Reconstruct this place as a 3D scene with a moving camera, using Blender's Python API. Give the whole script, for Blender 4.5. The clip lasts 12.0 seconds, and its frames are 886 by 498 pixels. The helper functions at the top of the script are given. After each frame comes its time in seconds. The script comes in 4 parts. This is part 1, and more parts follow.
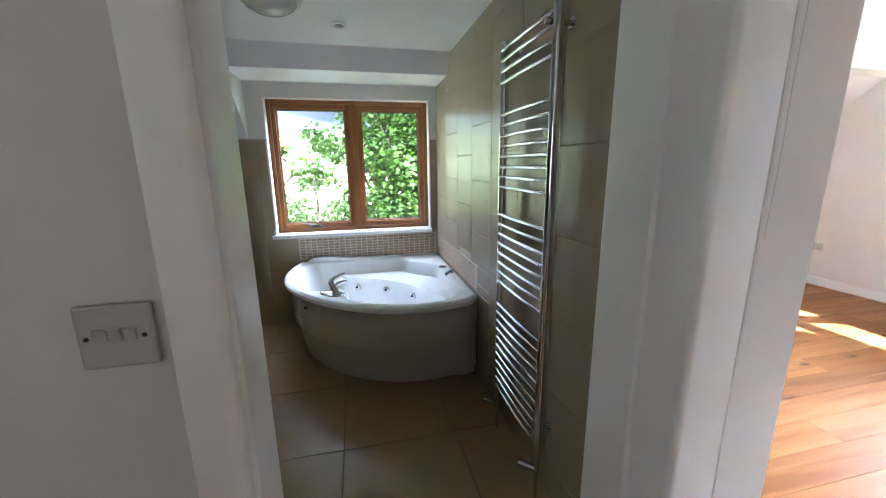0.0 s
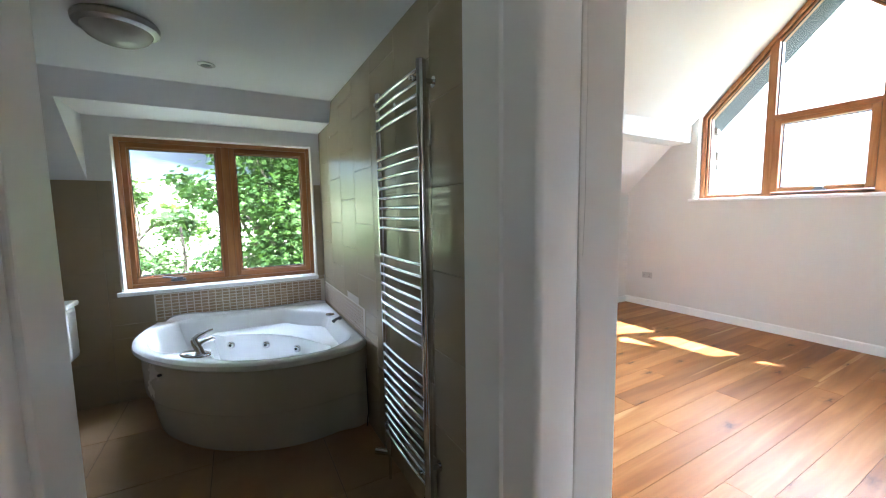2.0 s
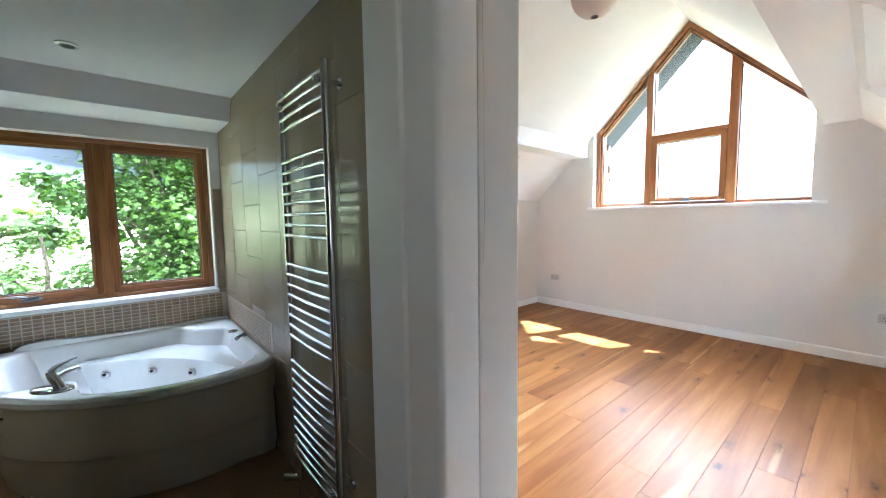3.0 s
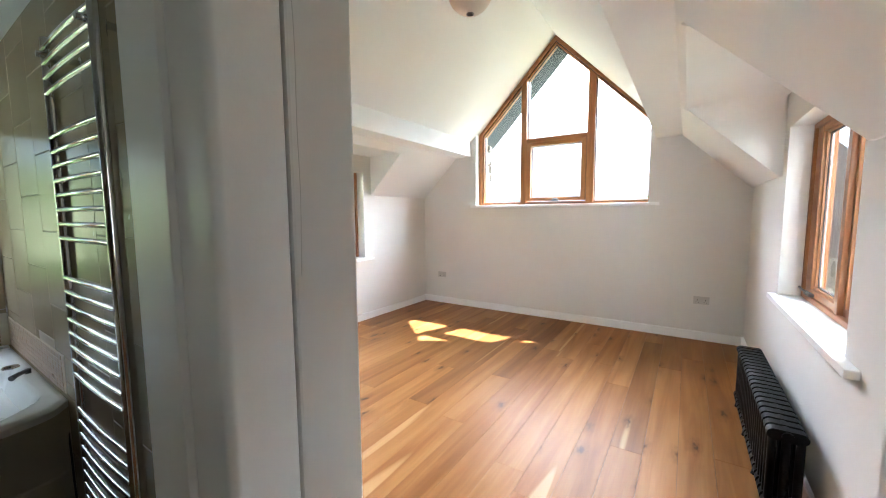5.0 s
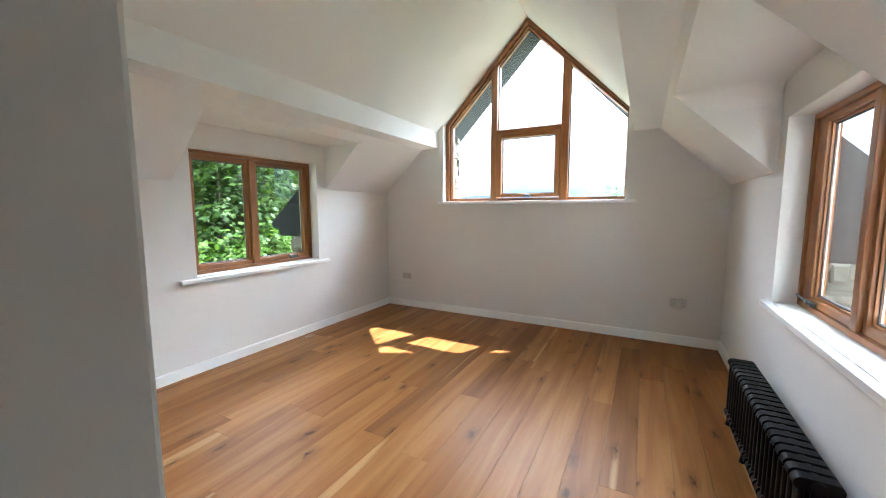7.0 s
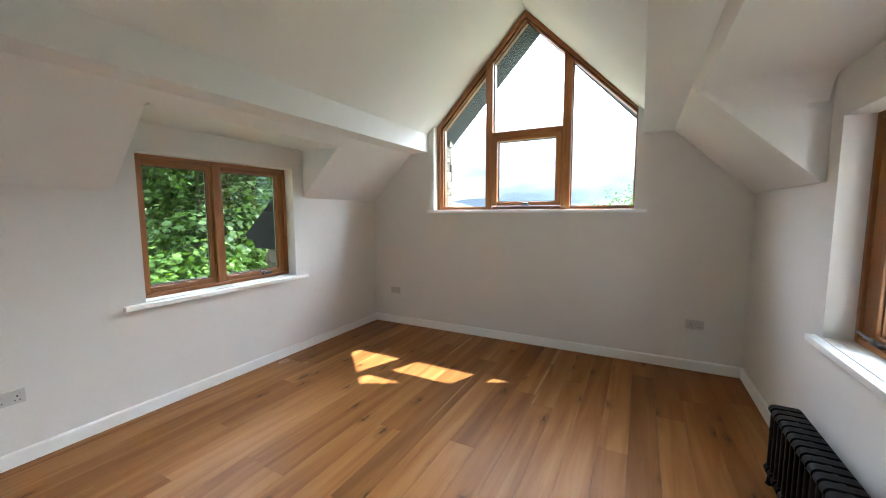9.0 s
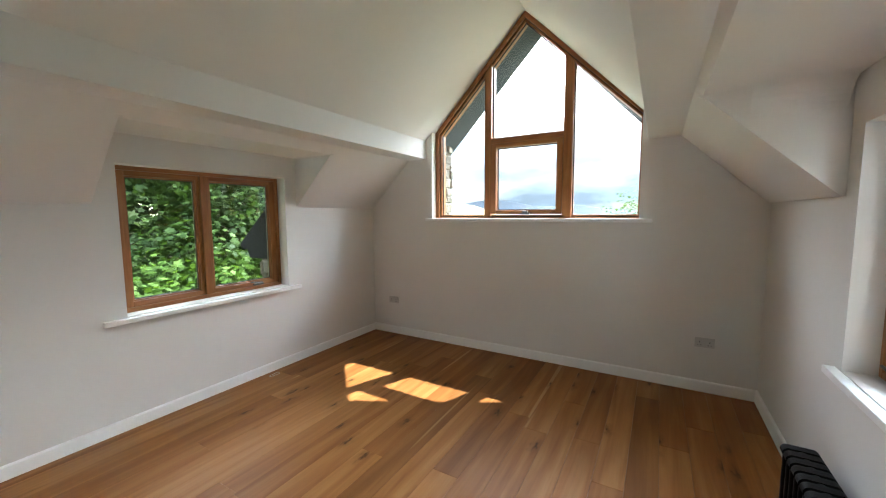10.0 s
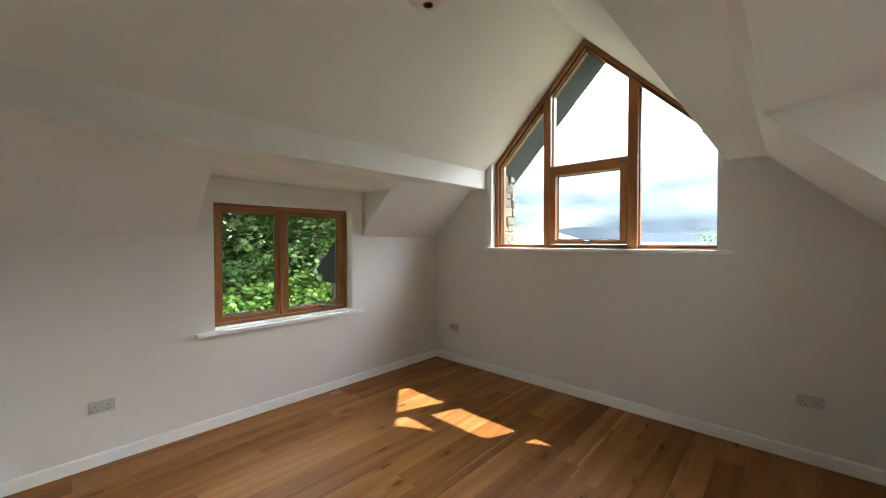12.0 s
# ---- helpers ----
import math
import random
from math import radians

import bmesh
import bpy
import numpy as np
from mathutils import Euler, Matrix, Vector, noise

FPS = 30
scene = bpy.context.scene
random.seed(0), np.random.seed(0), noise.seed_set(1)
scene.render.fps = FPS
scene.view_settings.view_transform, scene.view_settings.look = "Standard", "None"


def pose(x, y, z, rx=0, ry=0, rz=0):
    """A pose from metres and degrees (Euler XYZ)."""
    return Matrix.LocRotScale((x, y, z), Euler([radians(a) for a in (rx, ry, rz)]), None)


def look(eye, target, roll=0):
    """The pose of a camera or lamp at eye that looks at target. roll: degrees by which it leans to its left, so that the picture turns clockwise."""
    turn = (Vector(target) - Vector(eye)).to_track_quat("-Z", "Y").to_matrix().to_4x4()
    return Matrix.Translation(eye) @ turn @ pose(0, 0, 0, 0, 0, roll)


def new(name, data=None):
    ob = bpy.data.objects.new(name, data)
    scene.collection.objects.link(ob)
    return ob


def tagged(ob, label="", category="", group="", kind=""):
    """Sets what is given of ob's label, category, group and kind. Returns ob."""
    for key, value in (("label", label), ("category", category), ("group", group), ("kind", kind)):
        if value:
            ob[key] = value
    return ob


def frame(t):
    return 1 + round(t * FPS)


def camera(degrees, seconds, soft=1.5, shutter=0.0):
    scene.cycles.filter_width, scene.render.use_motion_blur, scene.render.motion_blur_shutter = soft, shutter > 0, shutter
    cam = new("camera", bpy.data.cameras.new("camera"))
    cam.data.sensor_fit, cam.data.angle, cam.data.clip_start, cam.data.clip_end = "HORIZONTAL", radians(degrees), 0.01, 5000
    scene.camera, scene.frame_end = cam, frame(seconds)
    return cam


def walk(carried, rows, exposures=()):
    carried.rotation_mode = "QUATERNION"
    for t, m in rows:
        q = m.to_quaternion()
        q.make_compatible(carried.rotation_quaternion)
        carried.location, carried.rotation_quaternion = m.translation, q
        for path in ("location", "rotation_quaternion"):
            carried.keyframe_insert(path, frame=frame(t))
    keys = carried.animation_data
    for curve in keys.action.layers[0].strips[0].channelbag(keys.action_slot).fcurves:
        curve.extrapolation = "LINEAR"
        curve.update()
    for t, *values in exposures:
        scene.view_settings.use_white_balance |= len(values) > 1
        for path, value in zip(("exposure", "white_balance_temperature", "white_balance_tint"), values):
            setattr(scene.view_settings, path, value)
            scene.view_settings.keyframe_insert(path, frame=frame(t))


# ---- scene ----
cam = camera(99.8, 12.0, soft=1.1)
METRES, EYE, TILT, LEAN, TURN = 1.84, 1.44, 0.0, 0.0, -13.7
PATH = [
    (0, (0.012, -0.028, 1.443), (0.449, 1.874, 1.004), -0.7),
    (0.5, (0.024, -0.025, 1.411), (0.569, 1.869, 1.073), -1.0),
    (1, (0.026, -0.044, 1.41), (0.689, 1.822, 1.131), -0.9),
    (1.5, (0.04, -0.065, 1.408), (0.847, 1.751, 1.179), -0.9),
    (2, (0.062, -0.081, 1.407), (1.029, 1.659, 1.212), -0.9),
    (2.5, (0.085, -0.088, 1.404), (1.223, 1.547, 1.231), -0.9),
    (3, (0.111, -0.093, 1.405), (1.415, 1.415, 1.241), -0.8),
    (3.5, (0.151, -0.087, 1.4), (1.589, 1.292, 1.236), -0.7),
    (3.7, (0.167, -0.079, 1.395), (1.655, 1.247, 1.236), -0.7),
    (5.3, (0.418, -0.055, 1.41), (2.092, 1.023, 1.217), -0.3),
    (5.5, (0.471, -0.045, 1.406), (2.144, 1.034, 1.209), -0.3),
    (6, (0.576, 0.014, 1.418), (2.259, 1.074, 1.21), -0.1),
    (6.5, (0.655, 0.067, 1.433), (2.37, 1.073, 1.22), -0.2),
    (7, (0.732, 0.127, 1.427), (2.483, 1.07, 1.215), -0.1),
    (9, (1.143, 0.263, 1.504), (2.903, 1.193, 1.308), -0.2),
    (9.5, (1.272, 0.208, 1.536), (3.02, 1.161, 1.346), -0.3),
    (10, (1.368, 0.161, 1.583), (3.092, 1.158, 1.396), -0.3),
    (10.5, (1.452, 0.064, 1.635), (3.128, 1.143, 1.469), -0.3),
    (11, (1.503, -0.011, 1.638), (3.117, 1.163, 1.518), -0.2),
    (11.5, (1.539, -0.075, 1.626), (3.079, 1.199, 1.552), -0.2),
    (12, (1.527, -0.113, 1.605), (2.99, 1.25, 1.565), -0.1),
]
EXPOSURES = [(0, 3.75, 5500, 18), (2, 3.5, 5500, 15), (3.5, 3.45, 5450, 13), (5.5, 2.95, 5900, 11), (7, 2.5, 5750, 9), (9.5, 2.05, 6000, 9), (12, 1.7, 6350, 10)]
walk(cam, [(t, look(eye, target, roll)) for t, eye, target, roll in PATH], EXPOSURES)


# ---- world and sun ----
SUN_FROM = Vector((0.655, -0.25, 1.0)).normalized()
world = bpy.data.worlds.new("sky")
scene.world = world
world.use_nodes = True
wt = world.node_tree
wt.nodes.clear()
w_out = wt.nodes.new("ShaderNodeOutputWorld")
w_bg = wt.nodes.new("ShaderNodeBackground")
w_sky = wt.nodes.new("ShaderNodeTexSky")
w_sky.sky_type = "NISHITA"
w_sky.sun_disc = False
w_sky.sun_elevation = radians(55)
w_sky.sun_rotation = math.atan2(0.655, -0.25)
w_tc = wt.nodes.new("ShaderNodeTexCoord")
w_map = wt.nodes.new("ShaderNodeMapping")
w_map.inputs["Scale"].default_value = (1.0, 1.0, 3.2)
w_noise = wt.nodes.new("ShaderNodeTexNoise")
w_noise.inputs["Scale"].default_value = 3.1
w_noise.inputs["Detail"].default_value = 7
w_noise.inputs["Roughness"].default_value = 0.55
w_ramp = wt.nodes.new("ShaderNodeValToRGB")
w_ramp.color_ramp.elements[0].position = 0.28
w_ramp.color_ramp.elements[1].position = 0.52
w_mix = wt.nodes.new("ShaderNodeMix")
w_mix.data_type = "RGBA"
w_sep = wt.nodes.new("ShaderNodeSeparateXYZ")
w_el = wt.nodes.new("ShaderNodeValToRGB")          # cloud brightness from the horizon to the zenith
w_el.color_ramp.elements[0].position, w_el.color_ramp.elements[0].color = 0.0, (0.022, 0.029, 0.037, 1)
w_el.color_ramp.elements[1].position, w_el.color_ramp.elements[1].color = 1.0, (0.195, 0.22, 0.26, 1)
for at_, c_ in ((0.10, (0.030, 0.036, 0.044)), (0.20, (0.054, 0.061, 0.069)), (0.30, (0.42, 0.42, 0.42)), (0.48, (0.59, 0.62, 0.67)), (0.70, (0.33, 0.36, 0.41))):
    e_ = w_el.color_ramp.elements.new(at_)
    e_.color = (*c_, 1)
w_cl = wt.nodes.new("ShaderNodeVectorMath")
w_cl.operation = "SCALE"
w_cl.inputs["Scale"].default_value = 16.0
wt.links.new(w_tc.outputs["Generated"], w_sep.inputs[0])
wt.links.new(w_sep.outputs["Z"], w_el.inputs["Fac"])
wt.links.new(w_el.outputs["Color"], w_cl.inputs[0])
w_dot = wt.nodes.new("ShaderNodeVectorMath")        # clouds near the sun are brighter
w_dot.operation = "DOT_PRODUCT"
w_dot.inputs[1].default_value = SUN_FROM
w_glow = wt.nodes.new("ShaderNodeMapRange")
w_glow.interpolation_type = "SMOOTHSTEP"
for k_, v_ in (("From Min", 0.15), ("From Max", 1.0), ("To Min", 0.65), ("To Max", 10.0)):
    w_glow.inputs[k_].default_value = v_
w_cl2 = wt.nodes.new("ShaderNodeVectorMath")
w_cl2.operation = "SCALE"
wt.links.new(w_tc.outputs["Generated"], w_dot.inputs[0])
wt.links.new(w_dot.outputs["Value"], w_glow.inputs["Value"])
wt.links.new(w_cl.outputs[0], w_cl2.inputs[0])
wt.links.new(w_glow.outputs["Result"], w_cl2.inputs["Scale"])
w_n2 = wt.nodes.new("ShaderNodeTexNoise")            # billows
w_n2.inputs["Scale"].default_value = 5.5
w_n2.inputs["Detail"].default_value = 6
w_bil = wt.nodes.new("ShaderNodeMapRange")
for k_, v_ in (("From Min", 0.36), ("From Max", 0.64), ("To Min", 1.0), ("To Max", 2.0)):
    w_bil.inputs[k_].default_value = v_
w_cl3 = wt.nodes.new("ShaderNodeVectorMath")
w_cl3.operation = "SCALE"
wt.links.new(w_map.outputs["Vector"], w_n2.inputs["Vector"])
wt.links.new(w_n2.outputs["Fac"], w_bil.inputs["Value"])
wt.links.new(w_cl2.outputs[0], w_cl3.inputs[0])
wt.links.new(w_bil.outputs["Result"], w_cl3.inputs["Scale"])
wt.links.new(w_cl3.outputs[0], w_mix.inputs["B"])
wt.links.new(w_tc.outputs["Generated"], w_map.inputs["Vector"])
wt.links.new(w_map.outputs["Vector"], w_noise.inputs["Vector"])
wt.links.new(w_noise.outputs["Fac"], w_ramp.inputs["Fac"])
wt.links.new(w_ramp.outputs["Color"], w_mix.inputs["Factor"])
wt.links.new(w_sky.outputs["Color"], w_mix.inputs["A"])
wt.links.new(w_mix.outputs["Result"], w_bg.inputs["Color"])
w_bg.inputs["Strength"].default_value = 0.088
wt.links.new(w_bg.outputs["Background"], w_out.inputs["Surface"])

sun = new("sun", bpy.data.lights.new("sun", "SUN"))
sun.data.energy = 5.0
sun.data.angle = radians(0.6)
sun.data.color = (1.0, 0.97, 0.86)
sun.matrix_world = look(SUN_FROM * 30, (0, 0, 0))


# fill lamp added to warm and brighten the landing, in an unseen opening
landing_fill = new("landing_fill_light", bpy.data.lights.new("landing_fill_light", "AREA"))
landing_fill.data.shape = "RECTANGLE"
landing_fill.data.size, landing_fill.data.size_y = 0.86, 0.96
landing_fill.data.energy = 0.55
landing_fill.data.color = (1.0, 0.87, 0.77)
landing_fill.matrix_world = look((-2.62, -2.0, 1.5), (-1.6, -2.0, 1.5))


# ---- materials ----
def material(name):
    m = bpy.data.materials.new(name)
    m.use_nodes = True
    return m, m.node_tree, m.node_tree.nodes["Principled BSDF"]


def node(t, kind, **inputs):
    n = t.nodes.new(kind)
    for k, v in inputs.items():
        n.inputs[k.replace("_", " ")].default_value = v
    return n


def coords(t, scale=(1, 1, 1), vary=0.0):
    """Object coordinates, scaled; vary shifts them from object to object."""
    tc = t.nodes.new("ShaderNodeTexCoord")
    mp = t.nodes.new("ShaderNodeMapping")
    mp.inputs["Scale"].default_value = scale
    t.links.new(tc.outputs["Object"], mp.inputs["Vector"])
    if vary:
        oi = t.nodes.new("ShaderNodeObjectInfo")
        mul = t.nodes.new("ShaderNodeMath")
        mul.operation = "MULTIPLY"
        mul.inputs[1].default_value = vary
        t.links.new(oi.outputs["Random"], mul.inputs[0])
        t.links.new(mul.outputs[0], mp.inputs["Location"])
    return mp.outputs["Vector"]


def ramp(t, fac, stops):
    r = t.nodes.new("ShaderNodeValToRGB")
    els = r.color_ramp.elements
    while len(els) < len(stops):
        els.new(0.5)
    for e, (p, c) in zip(els, stops):
        e.position, e.color = p, (*c, 1)
    t.links.new(fac, r.inputs["Fac"])
    return r.outputs["Color"]


def noise_fac(t, vec, scale, detail=4, rough=0.5, distort=0.0):
    n = node(t, "ShaderNodeTexNoise", Scale=scale, Detail=detail, Roughness=rough, Distortion=distort)
    t.links.new(vec, n.inputs["Vector"])
    return n.outputs["Fac"]


def mix(t, fac, a, b, mode="MIX"):
    m = t.nodes.new("ShaderNodeMix")
    m.data_type, m.blend_type = "RGBA", mode
    for key, v in (("Factor", fac), ("A", a), ("B", b)):
        if isinstance(v, bpy.types.NodeSocket):
            t.links.new(v, m.inputs[key])
        else:
            m.inputs[key].default_value = v if key == "Factor" else (*v, 1)
    return m.outputs["Result"]


def bump(t, b, height, strength, distance=0.01):
    n = node(t, "ShaderNodeBump", Strength=strength, Distance=distance)
    t.links.new(height, n.inputs["Height"])
    t.links.new(n.outputs["Normal"], b.inputs["Normal"])


def plain(name, a, b_col, rough, scale=6.0, metal=0.0, fine=120.0, relief=0.08, vary=0.0, sheen=0.07):
    """A surface of two close tones at two scales, with fine relief."""
    m, t, b = material(name)
    v = coords(t, vary=vary)
    big, small = noise_fac(t, v, scale, 5, 0.6), noise_fac(t, v, fine, 3, 0.6)
    c = ramp(t, big, [(0.3, a), (0.7, b_col)])
    t.links.new(c, b.inputs["Base Color"])
    r = node(t, "ShaderNodeMapRange", To_Min=max(0.0, rough - sheen), To_Max=min(1.0, rough + sheen))
    t.links.new(big, r.inputs["Value"])
    t.links.new(r.outputs["Result"], b.inputs["Roughness"])
    b.inputs["Metallic"].default_value = metal
    if relief:
        bump(t, b, small, relief, 0.004)
    return m


def wood(name, dark, mid, light, rough, along, vary=40.0, knots=False):
    """Timber with grain along the axis given (0, 1 or 2), different on each piece."""
    m, t, b = material(name)
    s = [7.0, 7.0, 7.0]
    s[along] = 0.55
    v = coords(t, tuple(s), vary)
    rings = noise_fac(t, v, 1.5 if knots else 2.3, 3 if knots else 6, 0.5 if knots else 0.62, 0.7)
    fine = [90.0, 90.0, 90.0]
    fine[along] = 3.5
    vf = coords(t, tuple(fine), vary)
    pores = noise_fac(t, vf, 1.0, 3, 0.6)
    c = ramp(t, rings, [(0.28, dark), (0.5, mid), (0.72, light)])
    c = mix(t, 0.12 if knots else 0.2, c, ramp(t, pores, [(0.35, (0.45, 0.45, 0.45)), (0.62, (1, 1, 1))]), "MULTIPLY")
    oi = t.nodes.new("ShaderNodeObjectInfo")
    tone = ramp(t, oi.outputs["Random"], [(0.0, (0.78, 0.73, 0.69)), (0.22, (0.88, 0.84, 0.81)), (0.5, (0.96, 0.95, 0.94)), (0.85, (1.03, 1.04, 1.05)), (1.0, (1.10, 1.13, 1.17))])
    c = mix(t, 0.9 if knots else 0.4, c, tone, "MULTIPLY")
    if knots:
        sap = [0.35, 5.0, 5.0]
        sv = coords(t, tuple(sap), vary)
        sap_f = ramp(t, noise_fac(t, sv, 1.0, 1, 0.4, 0.3), [(0.70, (0, 0, 0)), (0.72, (1, 1, 1))])
        c = mix(t, sap_f, c, mix(t, 0.42, c, (0.62, 0.40, 0.19)))
        kv = coords(t, (2.6, 6.5, 6.5), vary)
        vo = node(t, "ShaderNodeTexVoronoi", Scale=0.62, Randomness=1.0)
        vo.voronoi_dimensions = "2D"
        warp = t.nodes.new("ShaderNodeVectorMath")
        warp.operation = "ADD"
        wn = node(t, "ShaderNodeTexNoise", Scale=6.0, Detail=3)
        t.links.new(kv, wn.inputs["Vector"])
        sc = t.nodes.new("ShaderNodeVectorMath")
        sc.operation = "SCALE"
        sc.inputs["Scale"].default_value = 0.46
        t.links.new(wn.outputs["Color"], sc.inputs[0])
        t.links.new(kv, warp.inputs[0])
        t.links.new(sc.outputs[0], warp.inputs[1])
        t.links.new(warp.outputs[0], vo.inputs["Vector"])
        k = ramp(t, vo.outputs["Distance"], [(0.015, (0.95, 0.95, 0.95)), (0.05, (0.6, 0.6, 0.6)), (0.09, (0.25, 0.25, 0.25)), (0.2, (0, 0, 0))])
        keep = ramp(t, vo.outputs["Color"], [(0.46, (0, 0, 0)), (0.5, (1, 1, 1))])
        kf = mix(t, 1.0, k, keep, "MULTIPLY")
        c = mix(t, kf, c, (0.06, 0.024, 0.008))
    t.links.new(c, b.inputs["Base Color"])
    r = node(t, "ShaderNodeMapRange", To_Min=rough - 0.06, To_Max=rough + 0.10)
    t.links.new(pores, r.inputs["Value"])
    t.links.new(r.outputs["Result"], b.inputs["Roughness"])
    if knots:
        b.inputs["Specular IOR Level"].default_value = 0.1
    bump(t, b, pores, 0.06, 0.002)
    return m


WALL = plain("wall_paint", (0.72, 0.70, 0.668), (0.75, 0.733, 0.703), 0.75, 1.4, fine=160, relief=0.06)
CEIL = plain("ceiling_paint", (0.765, 0.75, 0.73), (0.795, 0.785, 0.765), 0.82, 1.1, fine=140, relief=0.05)
GLOSS = plain("white_gloss_paint", (0.86, 0.86, 0.85), (0.89, 0.89, 0.88), 0.32, 3.0, fine=90, relief=0.05)
OAK = wood("oak_floor", (0.243, 0.096, 0.027), (0.322, 0.139, 0.043), (0.395, 0.189, 0.066), 0.36, 0, 40.0, True)
OAK_DARK = wood("brown_oak_floor", (0.17, 0.065, 0.019), (0.22, 0.091, 0.028), (0.275, 0.123, 0.040), 0.36, 0, 40.0, True)
FRAME_X = wood("stained_timber_x", (0.20, 0.07, 0.018), (0.34, 0.135, 0.04), (0.46, 0.21, 0.075), 0.38, 0)
FRAME_Y = wood("stained_timber_y", (0.20, 0.07, 0.018), (0.34, 0.135, 0.04), (0.46, 0.21, 0.075), 0.38, 1)
FRAME_Z = wood("stained_timber_z", (0.20, 0.07, 0.018), (0.34, 0.135, 0.04), (0.46, 0.21, 0.075), 0.38, 2)
TILE = plain("beige_wall_tile", (0.35, 0.278, 0.182), (0.40, 0.322, 0.22), 0.26, 1.2, fine=40, relief=0.02, vary=30, sheen=0.04)
FTILE = plain("brown_floor_tile", (0.31, 0.190, 0.092), (0.41, 0.262, 0.138), 0.32, 2.0, fine=60, relief=0.08, vary=30)
GROUT = plain("grout", (0.30, 0.25, 0.18), (0.36, 0.30, 0.22), 0.9, 12)
FLOOR_GROUT = plain("floor_grout", (0.15, 0.10, 0.06), (0.20, 0.14, 0.09), 0.9, 12)
MOSAIC = plain("mosaic_tile", (0.26, 0.165, 0.085), (0.44, 0.31, 0.19), 0.30, 9.0, fine=60, vary=60)
MOSAIC_GROUT = plain("mosaic_grout", (0.58, 0.50, 0.40), (0.66, 0.58, 0.47), 0.9, 14)
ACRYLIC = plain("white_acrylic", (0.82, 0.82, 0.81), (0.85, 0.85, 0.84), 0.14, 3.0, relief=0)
PANEL = plain("shaded_panel_acrylic", (0.52, 0.485, 0.425), (0.56, 0.525, 0.46), 0.25, 3.0, relief=0.02)
CHROME = plain("chrome", (0.60, 0.60, 0.61), (0.68, 0.68, 0.69), 0.08, 20, metal=1.0, relief=0.01)
BRUSHED = plain("brushed_nickel", (0.42, 0.40, 0.37), (0.50, 0.48, 0.45), 0.30, 20, metal=1.0, relief=0.03)
IRON = plain("black_cast_iron", (0.006, 0.005, 0.005), (0.011, 0.009, 0.008), 0.62, 25, fine=220, relief=0.25)
IRON.node_tree.nodes["Principled BSDF"].inputs["Specular IOR Level"].default_value = 0.15
PLASTIC = plain("white_plastic", (0.51, 0.495, 0.47), (0.56, 0.545, 0.52), 0.32, 9, relief=0.01)
SLOT = plain("dark_slot", (0.03, 0.03, 0.03), (0.05, 0.05, 0.05), 0.6, 9, relief=0)
FITTING = plain("dark_metal_fitting", (0.10, 0.10, 0.10), (0.17, 0.17, 0.17), 0.35, 15, metal=0.8, relief=0.05)
GASKET = plain("dark_brown_seal", (0.030, 0.015, 0.008), (0.045, 0.024, 0.013), 0.6, 9, relief=0)
SLATE = plain("dark_slate_board", (0.020, 0.026, 0.030), (0.036, 0.044, 0.049), 0.88, 1.4, fine=30, relief=0)
EAVE = plain("dark_eaves_board", (0.007, 0.008, 0.009), (0.013, 0.014, 0.015), 0.9, 2.2, fine=30, relief=0.03)
BARGE = plain("red_brown_eaves_board", (0.022, 0.011, 0.009), (0.034, 0.017, 0.013), 0.55, 2.2, fine=30, relief=0.05)
STONE = plain("pale_rubble_stone", (0.11, 0.097, 0.074), (0.24, 0.215, 0.17), 0.9, 7.0, fine=45, relief=0.7, vary=50)
MORTAR = plain("lime_mortar", (0.16, 0.14, 0.11), (0.22, 0.195, 0.16), 0.95, 12, fine=70, relief=0.6)
BARK = plain("bark", (0.07, 0.05, 0.035), (0.15, 0.115, 0.08), 0.95, 9, fine=30, relief=0.8)
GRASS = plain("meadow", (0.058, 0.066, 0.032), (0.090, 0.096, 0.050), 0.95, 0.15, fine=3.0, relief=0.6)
BANK = plain("sunlit_meadow", (0.12, 0.13, 0.06), (0.19, 0.19, 0.10), 0.95, 0.3, fine=3.0, relief=0.6)
HILL = plain("hazy_hill", (0.015, 0.025, 0.040), (0.021, 0.033, 0.049), 1.0, 0.004, fine=0.05, relief=0)
HILL_NEAR = plain("hazy_fields", (0.017, 0.027, 0.032), (0.024, 0.035, 0.038), 1.0, 0.01, fine=0.05, relief=0)
PAPER = plain("paper_shade", (0.70, 0.60, 0.52), (0.76, 0.67, 0.59), 0.9, 8, fine=70, relief=0.1)
SHADE = plain("frosted_glass_shade", (0.60, 0.58, 0.54), (0.66, 0.64, 0.60), 0.22, 4, relief=0)
CRACK = plain("crack_line", (0.42, 0.40, 0.38), (0.48, 0.46, 0.43), 0.9, 30, relief=0)


def leaf_material(name, dark, light):
    m, t, b = material(name)
    g = t.nodes.new("ShaderNodeNewGeometry")
    c = ramp(t, g.outputs["Random Per Island"], [(0.0, dark), (0.55, tuple((x + y) / 2 for x, y in zip(dark, light))), (1.0, light)])
    t.links.new(c, b.inputs["Base Color"])
    b.inputs["Roughness"].default_value = 0.6
    b.inputs["Specular IOR Level"].default_value = 0.22
    tr = t.nodes.new("ShaderNodeBsdfTranslucent")
    t.links.new(mix(t, 1.0, c, (1.15, 1.25, 0.5), "MULTIPLY"), tr.inputs["Color"])
    ms = t.nodes.new("ShaderNodeMixShader")
    ms.inputs[0].default_value = 0.42
    t.links.new(b.outputs[0], ms.inputs[1])
    t.links.new(tr.outputs[0], ms.inputs[2])
    t.links.new(ms.outputs[0], t.nodes["Material Output"].inputs["Surface"])
    return m


